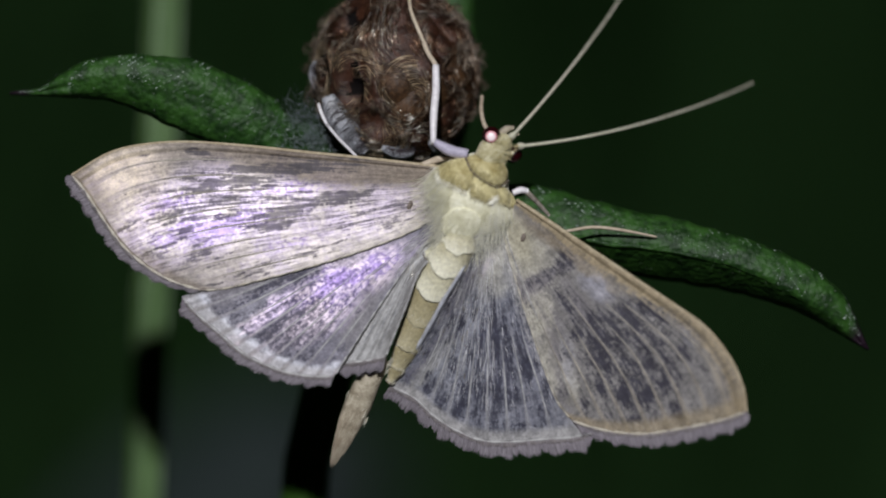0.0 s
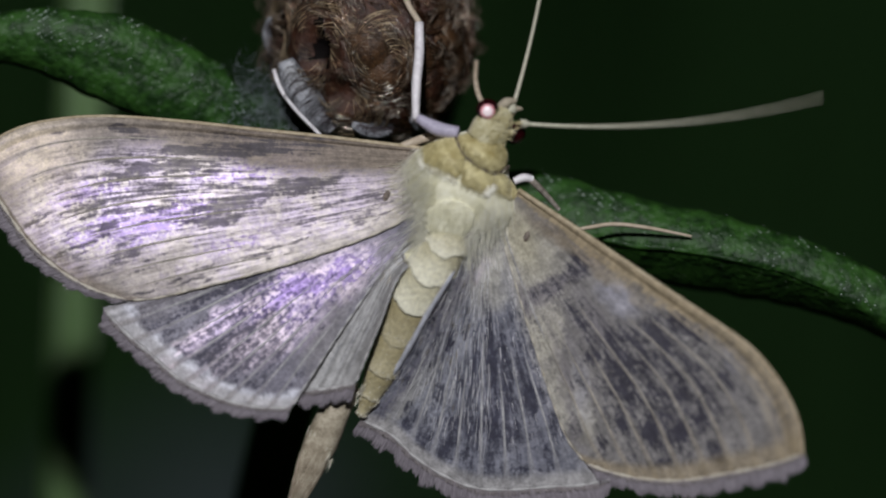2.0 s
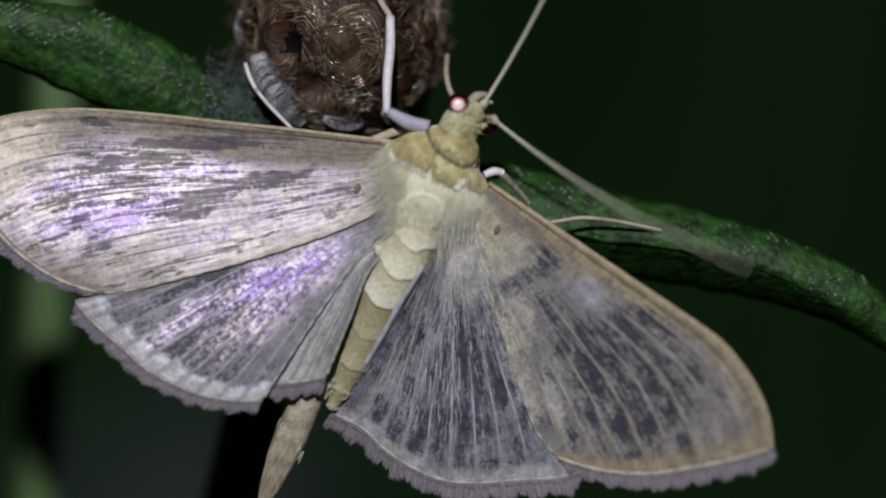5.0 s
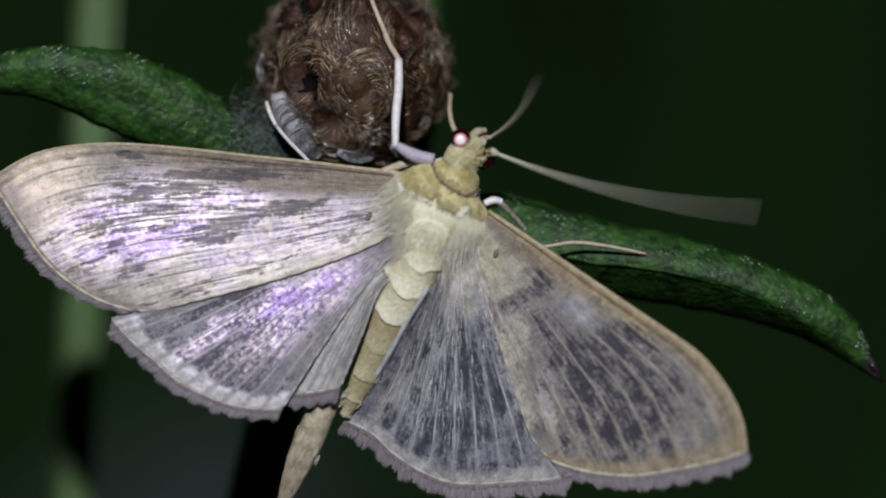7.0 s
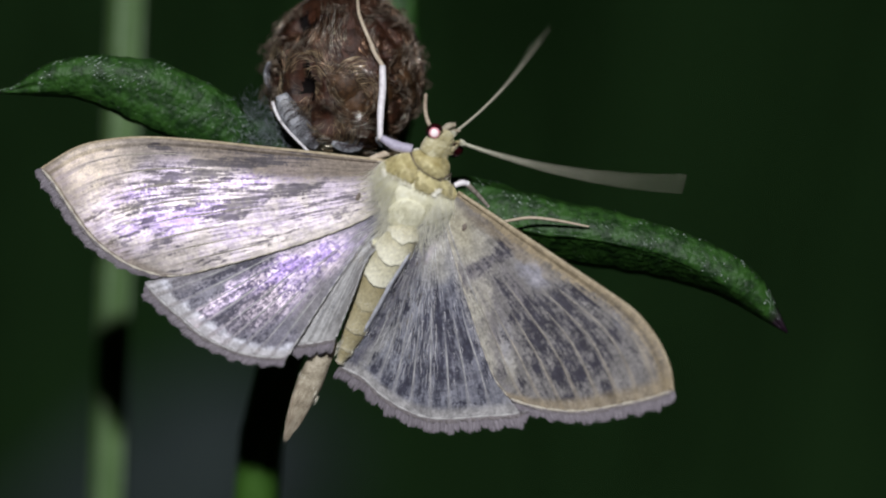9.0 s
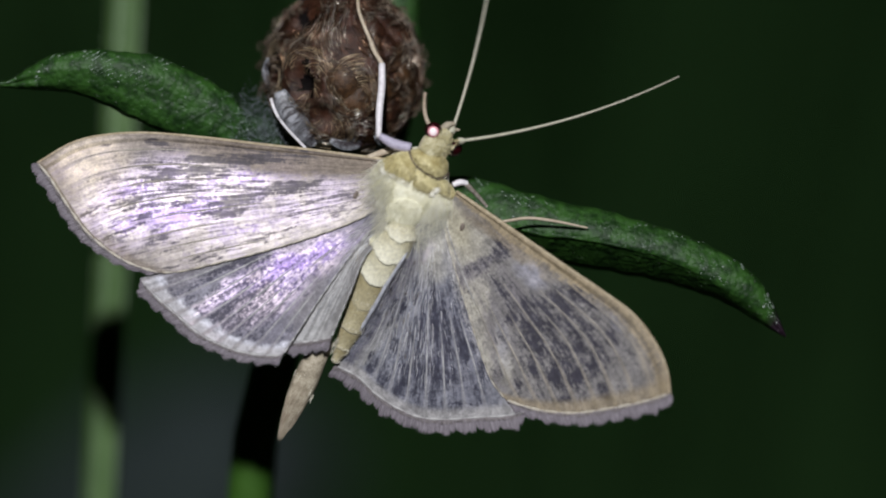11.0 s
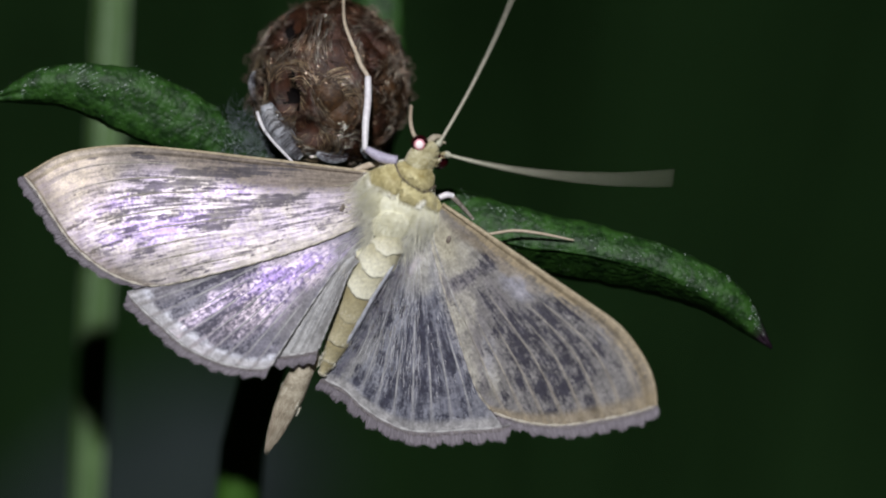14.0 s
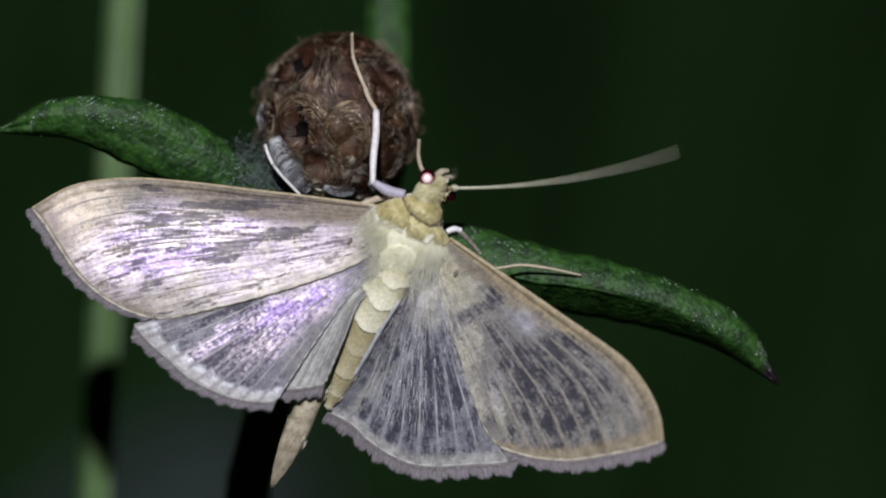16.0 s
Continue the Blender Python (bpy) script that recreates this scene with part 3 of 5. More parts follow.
def strand(bm, root, way, length, radius, bend=(0, 0, 0), steps=3):
    """A tapered three-sided hair."""
    way, bend = Vector(way).normalized(), Vector(bend)
    side = way.cross(Vector((0.3, 1, 0.2))).normalized()
    up = way.cross(side)
    last = None
    for i in range(steps):
        t = i / steps
        c = Vector(root) + way * length * t + bend * length * t * t
        r = radius * (1 - 0.6 * t)
        ring = [bm.verts.new(c + r * (math.cos(q) * side + math.sin(q) * up)) for q in (0, 2.094, 4.189)]
        if last:
            for k in range(3):
                bm.faces.new((last[k], last[(k + 1) % 3], ring[(k + 1) % 3], ring[k]))
        last = ring
    tip = bm.verts.new(Vector(root) + way * length + bend * length)
    for k in range(3):
        bm.faces.new((last[k], last[(k + 1) % 3], tip))


def thing(name, at, label, category, group=""):
    """An Empty at its base, in millimetres."""
    ob = new(name)
    ob.empty_display_size = 0.001
    ob.location = Vector(at) * MM
    ob["base_mm"] = tuple(at)
    return tagged(ob, label, category, group)


def part(name, bm, material, parent, label="", kind="", base=None):
    """Links a bmesh, in millimetres of the world, as one mesh under a thing or a part."""
    root = parent
    if base is None:
        base = Vector((0, 0, 0))
        while root is not None:
            if "base_mm" in root:
                base += Vector(root["base_mm"])
            root = root.parent
    mesh = bpy.data.meshes.new(name)
    bmesh.ops.transform(bm, matrix=Matrix.Scale(MM, 4) @ Matrix.Translation(-Vector(base)), verts=bm.verts)
    bm.normal_update()
    bm.to_mesh(mesh)
    bm.free()
    for m in (material if isinstance(material, tuple) else (material,)):
        mesh.materials.append(m)
    ob = new(name, mesh)
    ob.parent = parent
    return tagged(ob, label, kind=kind)


def thicken(ob, mm):
    mod = ob.modifiers.new("thickness", "SOLIDIFY")
    mod.thickness, mod.offset = mm * MM, 0
    return ob


# ---- setting ----
bm = bmesh.new()
grid(bm, [[Vector((x * 1000.0, y * 1000.0, -420 + 6 * noise.noise(Vector((x, y, 0))))) for x in (-60, -20, -6, -2, -0.7, 0, 0.7, 2, 6, 20, 60)] for y in (-60, -20, -6, -2, -0.7, 0, 0.5, 1, 2, 6, 20, 60)])
ground = tagged(part("ground", bm, M_GROUND, None), "dark meadow soil and moss under the plants at night", "ground", kind="structure")

bm = bmesh.new()
grid(bm, [[Vector((1500 * math.sin(a), -250 + 1050 * math.cos(a) + 100 * max(0.0, math.tanh((1500 * math.sin(a) - 15) / 90)) + 40 * noise.noise(Vector((a * 6, z * 0.01, 3))), z)) for a in (*np.linspace(-1.45, -0.12, 14), *np.linspace(-0.1, 0.2, 31), *np.linspace(0.22, 1.45, 14))] for z in np.linspace(-430, 1300, 24)])
backdrop = tagged(part("backdrop", bm, M_BACK, None), "dark green meadow growth lost in the night", "backdrop", kind="structure")

bm = bmesh.new()
for k in range(1400):
    x, y = rng.uniform(-450, 450), rng.uniform(480, 770)
    y += 100 * max(0.0, math.tanh((x - 15) / 90))
    h, lean = rng.uniform(300, 640), rng.uniform(-0.25, 0.25)
    w = rng.uniform(2.0, 4.5)
    back = rng.uniform(-0.1, 0.2)
    rows = []
    for i in range(5):
        t = i / 4
        c = Vector((x + lean * h * t * t, y + back * h * t * t, -422 + h * t))
        half = w * (1 - t) ** 0.6
        rows.append([c + Vector((-half, 0, 0)), c + Vector((0, -0.3 * half, 0)), c + Vector((half, 0, 0))])
    grid(bm, rows)
grass = tagged(part("grass", bm, M_GRASS, None), "tall dark meadow grass behind the flower", "grass", kind="stuff")

# ---- a withered leaf far behind, low among the grass ----
bm = bmesh.new()
rows = []
for i in range(22):
    t = i / 21
    half = 12.0 * math.sin(math.pi * (0.06 + 0.9 * t)) ** 0.8
    c = Vector((-44 + 34 * t, 232 + 10 * math.sin(3 * t), -30 + 20 * t - 12 * t * t))
    rows.append([c + Vector((0.35 * half * s_, -3 + 4 * s_ * s_ + noise.noise(Vector((i * 0.3, s_ * 2, 1))), half * s_)) for s_ in np.linspace(-1, 1, 11)])
grid(bm, rows)
dead = thing("withered_leaf", (-44.0, 232.0, -30.0), "grey withered leaf hanging in the dark grass", "leaf")
thicken(part("leaf_blade", bm, M_DEAD, dead), 0.4)
bm = bmesh.new()
tube(bm, spline([(-44, 232, -30), (-52, 238, -80), (-54, 245, -220), (-54, 250, -421)], 24), [0.8] * 24, 8)
part("leaf_stalk", bm, M_DEAD, dead)

# ---- pale stem of another plant, behind ----
pale = thing("plant_stem", (-22.0, 30.0, -421.0), "pale green upright plant stem standing behind the flower", "plant stem")
bm = bmesh.new()
path = spline([(-22.0, 30, -421), (-21.8, 29, -200), (-21.0, 27, -40), (-20.3, 26, -12), (-19.5, 25, 3), (-18.7, 25, 18), (-16.5, 24, 60), (-14, 24, 110)], 60)
tube(bm, path, [float(np.interp(p.z, (-420, -60, -14, 14, 110), (1.25, 1.0, 0.95, 1.05, 1.0))) for p in path], 16)
part("stem", bm, M_PALE_STEM, pale)
for turn in (-0.4, 0.9, 2.6, 4.4):
    bm = bmesh.new()
    tube(bm, [p + Vector((math.sin(turn), -math.cos(turn), 0)) * float(np.interp(p.z, (-420, -60, -14, 14, 110), (1.25, 1.0, 0.95, 1.05, 1.0))) for p in path], [0.14] * 60, 8)
    part("rib", bm, M_RIB, pale, "pale grey-green rib along the stem")

# ---- the plant that carries the flower head ----
plant = thing("knapweed_plant", (-14.0, 34.0, -421.0), "green knapweed with one brown bud head and narrow leaves", "plant")
HEAD = Vector((-5.8, 4.9, 9.6))
bm = bmesh.new()
path = spline([(-14, 34, -421), (-14.5, 30, -200), (-13.2, 21.5, -50), (-11.3, 14.5, -14), (-9.6, 11.4, -6), (-7.6, 8.1, 1), (-6.2, 6.0, 5.5)], 70)
tube(bm, path, [1.55 - 0.25 * i / 69 + 0.03 * math.sin(i * 1.7) for i in range(70)], 14)
part("stem", bm, M_STEM, plant)


def leaf(upper, middle, lower, depth, label, hairs, fold=0.0):
    """A blade between two edges and a midrib; each a curve of (x, depth, z)."""
    n = 48
    a, b, c = (spline(q, n) for q in (upper, middle, lower))
    rows = []
    for i in range(n):
        fade = math.sin(math.pi * min(1.0, i / (n - 1) * 1.02)) ** 0.5
        a[i].z += 0.20 * fade * noise.noise(Vector((i * 0.7, depth, 2.0)))
        b[i].z += 0.16 * fade * noise.noise(Vector((i * 0.33, depth, 5.0)))
        c[i].z += 0.12 * fade * noise.noise(Vector((i * 0.5, depth, 8.0)))
        row = []
        for j in range(13):
            t = j / 6 if j <= 6 else (j - 6) / 6
            p = a[i].lerp(b[i], t) if j <= 6 else b[i].lerp(c[i], t)
            bulge = math.sin(math.pi * t) * depth * (1 if j <= 6 else 0.6)
            wave = 0.07 * noise.noise(Vector((i * 0.25, j * 0.5, depth)))
            row.append(p + Vector((0, -bulge + wave + (fold * fade if j > 6 else 0.0), 0.03 * wave + (0.35 * fold * fade * (1 - t) if j > 6 else 0.0))))
        rows.append(row)
    bm = bmesh.new()
    grid(bm, rows)
    blade = thicken(part("leaf", bm, M_LEAF, plant, label), 0.12)
    bm = bmesh.new()
    tube(bm, [p + Vector((0, 0.05, 0)) for p in b], [0.16 * (1 - 0.8 * i / n) + 0.02 for i in range(n)], 8)
    part("midrib", bm, M_LEAF, blade)
    bm = bmesh.new()
    for k in range(hairs):
        i, j = rng.randrange(2, n - 1), rng.randrange(0, 13)
        p = rows[i][j].lerp(rows[i - 1][max(0, j - 1)], rng.random())
        strand(bm, p, (rng.uniform(-1, 1), -rng.uniform(0.3, 1.2), rng.uniform(-0.4, 1)), rng.uniform(0.1, 0.25), 0.007, (0, 0, 0.3), 2)
    # pale beads stand in for dew and for glints on the hairs
    for k in range(hairs * 2):
        i, j = rng.randrange(2, n - 1), rng.choice((1, 1, 1, 2, 2, 3, 4, 5, 6))
        p = rows[i][j].lerp(rows[i - 1][j - 1], rng.random())
        if noise.noise(p * 0.8) + 0.4 * noise.noise(p * 2.3) > 0.12:
            size = rng.choice((0.012, 0.014, 0.017, 0.020, 0.030))
            made = bmesh.ops.create_icosphere(bm, subdivisions=1, radius=size, matrix=Matrix.Translation(p + Vector((0, -0.10, 0))) @ Matrix.Rotation(rng.uniform(-0.9, 0.3), 4, "Y") @ Matrix.Diagonal((rng.uniform(1.0, 2.8), 0.8, 1.0, 1.0)))
    part("hairs", bm, M_HAIR, blade, "short white hairs, and pale beads for dew and glints", "stuff")
    return blade


def at(x, z, y):
    return (x, y, z)


leaf([at(-8.18, 6.23, 6.3), at(-10.97, 7.32, 4.0), at(-12.06, 8.34, 3.4), at(-13.61, 9.33, 3.0), at(-15.62, 10.26, 2.6), at(-17.95, 10.73, 2.4), at(-20.89, 10.73, 2.4), at(-22.60, 10.20, 2.6), at(-24.12, 9.18, 3.1), at(-24.99, 8.99, 3.4), at(-25.92, 8.93, 3.8)],
     [at(-8.18, 4.99, 5.8), at(-10.97, 5.92, 3.5), at(-12.21, 6.60, 2.9), at(-14.07, 7.53, 2.5), at(-16.09, 8.40, 2.2), at(-18.41, 9.14, 2.0), at(-20.74, 9.33, 2.1), at(-22.44, 9.14, 2.4), at(-24.12, 8.99, 3.0), at(-24.99, 8.93, 3.4), at(-25.92, 8.90, 3.8)],
     [at(-8.18, 4.06, 6.3), at(-10.97, 4.68, 4.1), at(-12.37, 5.24, 3.6), at(-14.69, 5.92, 3.2), at(-17.33, 7.01, 3.0), at(-19.19, 7.91, 3.0), at(-20.83, 8.53, 3.0), at(-22.44, 8.62, 3.0), at(-24.12, 8.77, 3.1), at(-24.99, 8.83, 3.4), at(-25.92, 8.87, 3.8)],
     0.35, "narrow green speckled leaf arching out under the bud", 700)
leaf([at(-2.60, 3.44, 6.3), at(0.50, 3.85, 4.2), at(2.10, 3.65, 3.7), at(3.60, 3.12, 3.4), at(6.39, 2.45, 3.0), at(9.49, 1.70, 2.8), at(12.30, 0.85, 2.6), at(15.20, -0.35, 2.6), at(17.35, -2.15, 2.8), at(18.66, -4.93, 3.4)],
     [at(-2.60, 1.58, 4.6), at(0.50, 1.33, 3.2), at(3.60, 0.95, 2.5), at(6.08, 0.56, 2.1), at(8.56, 0.22, 1.9), at(11.04, -0.34, 1.8), at(13.83, -1.50, 1.9), at(16.62, -3.20, 2.4), at(18.66, -4.96, 3.4)],
     [at(-2.60, 0.65, 5.4), at(0.50, 0.03, 5.0), at(3.60, -0.43, 4.7), at(6.39, -0.95, 4.6), at(9.49, -1.45, 4.5), at(12.59, -2.10, 4.25), at(15.07, -2.96, 3.85), at(17.08, -4.05, 3.5), at(18.66, -4.99, 3.4)],
     0.25, "narrow green folded leaf drooping to a dark tip", 520, 0.05)
leaf([at(-4.46, 3.44, 9.0), at(-4.22, 9.02, 13.5), at(-4.40, 13.67, 15.0), at(-4.22, 18.63, 15.5), at(-2.91, 26.69, 15.5)],
     [at(-3.69, 3.44, 8.8), at(-3.04, 9.02, 13.2), at(-3.16, 13.67, 14.6), at(-3.10, 18.63, 15.0), at(-2.91, 26.72, 15.5)],
     [at(-2.91, 3.44, 9.0), at(-1.86, 9.02, 13.5), at(-1.86, 13.67, 15.0), at(-2.05, 18.63, 15.5), at(-2.91, 26.75, 15.5)],
     0.2, "upright green leaf rising behind the bud", 25)


# ---- the bud head: a core under overlapping fringed bracts ----
def whisker(bm, pts, radius):
    """A thin three-sided hair through the points, tapered at both ends."""
    last = None
    for i, p in enumerate(pts):
        t = (pts[min(i + 1, len(pts) - 1)] - pts[max(i - 1, 0)]).normalized()
        a = t.cross(Vector((0, 1, 0)))
        a = a.normalized() if a.length > 1e-3 else Vector((1, 0, 0))
        b = t.cross(a)
        r = radius * (0.35 if i in (0, len(pts) - 1) else 1.0)
        ring = [bm.verts.new(p + r * (math.cos(q) * a + math.sin(q) * b)) for q in (0, 2.094, 4.189)]
        if last:
            for k in range(3):
                bm.faces.new((last[k], last[(k + 1) % 3], ring[(k + 1) % 3], ring[k])).smooth = True
        last = ring


def bract_mesh(name, scale, comb, seed, hairs):
    """One bract: a domed scale ringed by matted fringe hairs; it faces -y, its base is down."""
    r = random.Random(seed)
    bm = bmesh.new()

    def dome(x, z):
        d = math.hypot(x, z * 0.85)
        return -0.55 * max(0.0, 1 - (d / 1.15) ** 2)

    rows = []
    for d in (0.0, 0.14, 0.28, 0.45, 0.7, 0.95, 1.15, 1.25):
        rows.append([Vector((d * math.cos(k * math.pi / 9), dome(d * math.cos(k * math.pi / 9), d * 1.18 * math.sin(k * math.pi / 9)), d * 1.18 * math.sin(k * math.pi / 9))) for k in range(18)])
    grid(bm, rows, True)
    n = len(bm.faces)
    for k in range(hairs):
        d = r.uniform(0.34, 1.25)
        a = r.uniform(0, 6.283)
        span = r.uniform(0.35, 0.9) * (0.6 / d) ** 0.5
        drift = r.uniform(-0.06, 0.16)
        pts = []
        for i in range(5):
            q, e = a + span * (i / 4 - 0.5), d + drift * i / 4
            x, z = e * math.cos(q), 1.18 * e * math.sin(q)
            pts.append(Vector((x, dome(x, z) - 0.03 - 0.05 * math.sin(math.pi * i / 4) * r.random(), z)))
        whisker(bm, pts, r.uniform(0.012, 0.028))
    for k in range(16):
        a = r.uniform(0, 6.283)
        x, z = math.cos(a), 1.18 * math.sin(a)
        p = Vector((1.05 * x, dome(x, z) - 0.02, 1.05 * z))
        whisker(bm, [p, p + Vector((0.25 * x, -0.06, 0.25 * z + 0.05)), p + Vector((0.42 * x + r.uniform(-0.2, 0.2), -0.02, 0.4 * z + 0.2))], 0.016)
    bm.faces.ensure_lookup_table()
    for f in bm.faces[n:]:
        f.material_index, f.smooth = 1, True
    bmesh.ops.scale(bm, vec=(MM, MM, MM), verts=bm.verts)
    mesh = bpy.data.meshes.new(name)
    bm.to_mesh(mesh)
    bm.free()
    for m in (scale, comb):
        mesh.materials.append(m)
    return mesh


# dark hollows between the bracts
HOLLOWS = [Vector(q).normalized() for q in ((-0.51, -0.85, -0.16), (-0.235, -0.79, -0.56), (0.26, -0.55, -0.79), (0.12, -0.95, -0.27), (-0.92, -0.35, 0.0), (0.66, -0.58, -0.48), (-0.55, -0.55, 0.63), (0.58, -0.68, 0.44),
                                            (0.9, 0.1, 0.1), (0.5, 0.8, -0.2), (-0.5, 0.8, 0.1), (0.0, 0.9, 0.4), (0.1, -0.3, 0.93))]
PITS = [(HOLLOWS[0], 0.16), (HOLLOWS[1], 0.12), (HOLLOWS[4], 0.17), (HOLLOWS[6], 0.16), (HOLLOWS[5], 0.06), (HOLLOWS[7], 0.06), (HOLLOWS[3], 0.07)]
bm = bmesh.new()
rows = []
for i in range(73):
    row = []
    for j in range(120):
        th, ph = math.pi * (0.004 + 0.992 * i / 72), 2 * math.pi * j / 120
        q = Vector((math.sin(th) * math.cos(ph), math.sin(th) * math.sin(ph), math.cos(th)))
        sink = sum(4.5 * r * max(0.0, 1 - ((q - e).length / (r + 0.10)) ** 2) for e, r in PITS) - 0.10 * noise.noise(q * 3.1) - 0.06 * noise.noise(q * 9)
        row.append(HEAD + Vector(((4.22 - sink) * q.x, (4.15 - sink) * q.y, (4.62 - sink) * q.z)))
    rows.append(row)
grid(bm, rows, True)
# faces inside the deeper hollows get the painted shade colour
for f in bm.faces:
    c = f.calc_center_median() - HEAD
    c = Vector((c.x / 4.22, c.y / 4.15, c.z / 4.62)).normalized()
    f.material_index = int(any((c - e).length < r * (1.05 + 1.5 * noise.noise(c * 6)) - 0.5 * abs(c.x - e.x) + 0.35 * abs(c.z - e.z) for e, r in (PITS[0], PITS[2], PITS[3], PITS[6])))
head = part("flower_head", bm, (M_BRACT, M_PIT_SHADE), plant, "round brown bud with fringed bracts")
BROWN = [bract_mesh("bract", M_BRACT, M_COMB, k, 24) for k in range(4)]
TAN = [bract_mesh("bract", M_BRACT_TAN, M_COMB_PALE, 10 + k, 24) for k in range(4)]
SILVER = [bract_mesh("bract", M_BRACT_PALE, M_BRACT_DARK, 20 + k, 40) for k in range(3)]
COUNT = 84
for k in range(COUNT):
    t = (k + 0.5) / COUNT
    h = -0.97 + 1.93 * t
    a = k * 2.39996
    ring = math.sqrt(1 - h * h)
    nrm = Vector((ring * math.cos(a), ring * math.sin(a), h))
    if any((nrm - e).length < r + 0.26 for e, r in PITS[:4]):
        continue
    place = HEAD + Vector((3.9 * nrm.x, 3.85 * nrm.y, 4.3 * nrm.z))
    up = (Vector((0, 0, 1)) - nrm * nrm.z).normalized()
    side = up.cross(-nrm)
    turn = Matrix((side, -nrm, up)).transposed()
    m = Matrix.Translation(place * MM - plant.location) @ turn.to_4x4() @ pose(0, 0, 0, rng.uniform(0, 7), rng.uniform(-14, 14), rng.uniform(-8, 8))
    size = (0.94 - 0.2 * max(0, h)) * rng.uniform(0.9, 1.15)
    pool = SILVER if h < -0.78 and rng.random() < 0.6 else TAN if h < 0.1 and rng.random() < 0.7 else BROWN
    ob = new("bract", rng.choice(pool))
    ob.parent = head
    ob.matrix_basis = m @ Matrix.Scale(size, 4)

# matted hair that swirls round the hollows

def on_bud(q, out=0.0):
    return HEAD + Vector(((4.36 + out) * q.x, (4.28 + out) * q.y, (4.76 + out) * q.z))


# the M_GLINT passes add short pale hairs in place of glints
for tone, low, high, count in ((M_COMB, -0.8, 1.0, 7000), (M_COMB_PALE, -0.98, 0.95, 1700), (M_GLINT, -0.95, 0.7, 2300), (M_GLINT, -0.1, 0.85, 1900)):
    bm = bmesh.new()
    for k in range(count):
        a, h = rng.uniform(0, 6.283), rng.uniform(low, high)
        ring = math.sqrt(max(0.0, 1 - h * h))
        q = Vector((ring * math.cos(a), ring * math.sin(a), h))
        eye_at = min(HOLLOWS, key=lambda e: (e - q).length)
        d = (q - eye_at).length
        if d < dict((tuple(e), r + 0.10) for e, r in PITS).get(tuple(eye_at), 0.14) + 0.08 * rng.random() or (q.y < 0 and (q - Vector((-0.74, -0.40, -0.52))).length < 0.28 and rng.random() < 0.85) or noise.noise(q * 3.1) > 0.27:
            continue
        round_it = q.cross(q - eye_at).normalized()
        up = (Vector((0.2 * noise.noise(q * 2), 0, 1)) - q * h).normalized()
        w = max(0.0, 1 - d / 0.55)
        go = (round_it * (w + 0.15) + up * (0.9 - w) + 0.5 * Vector((noise.noise(q * 5), noise.noise(q * 5 + Vector((7, 0, 0))), noise.noise(q * 5 + Vector((0, 7, 0)))))).normalized()
        span = rng.uniform(0.05, 0.18) if tone is M_GLINT else rng.uniform(0.14, 0.32)
        pts, p = [], q.copy()
        lift = rng.uniform(-0.04, 0.08)
        for i in range(5):
            pts.append(on_bud(p, lift + 0.07 * math.sin(math.pi * i / 4) + (0.25 * rng.random() if i == 4 and rng.random() < 0.15 else 0)))
            bend = p.cross(p - eye_at).normalized()
            go = (go + bend * w * 0.5 * (1 if bend.dot(go) > 0 else -1)).normalized()
            p = (p + go * span / 4).normalized()
        whisker(bm, pts, rng.uniform(0.006, 0.012) * (rng.uniform(0.6, 1.7) if tone is M_GLINT else 1.0))
    part("fringe_hair", bm, tone, head, "matted curling fringe hair, brown with pale glint hairs", "stuff")

# even rows of thin comb teeth standing round every hollow
for e, r in PITS:
    one = e.cross(Vector((0, 0, 1))).normalized()
    two = one.cross(e)
    bm = bmesh.new()
    lean = 3.5 if e is HOLLOWS[0] else 0.3 + 0.8 * e.z + 5.0 * e.x
    for tier in range(5):
        d0 = 0.75 * r + 0.10 * tier
        teeth = int(2 * math.pi * (d0 + 0.05) * 4.5 / 0.095)
        for k in range(teeth):
            an = 2 * math.pi * (k + rng.uniform(-0.3, 0.3)) / teeth
            if noise.noise(Vector((2.2 * math.cos(an), 2.2 * math.sin(an), tier + 9 * e.x))) > 0.15 or math.cos(an - lean) < rng.uniform(-1.0, -0.2):
                continue
            skew, reach = (0.10 + 0.14 * tier) / (d0 + 0.2), rng.uniform(0.08, 0.15)
            pts = []
            for i in range(6):
                d = d0 + reach * i / 5
                q_ = (e + d * (math.cos(an + skew * i / 5) * one + math.sin(an + skew * i / 5) * two)).normalized()
                if any((q_ - e2).length < r2 or (q_ - e2).length - r2 < (q_ - e).length - r for e2, r2 in PITS if e2 is not e):
                    break
                pts.append(on_bud(q_, float(np.interp(d, (0.6 * r, r + 0.06, r + 0.15), (-0.50, -0.06, 0.0))) + 0.05 * math.sin(math.pi * i / 5)))
            if len(pts) > 3:
                whisker(bm, pts, rng.uniform(0.008, 0.016))
    part("comb_teeth", bm, M_TEETH if (e - HOLLOWS[0]).length < 0.7 else M_COMB, head, "golden-brown comb teeth round a dark hollow", "stuff")

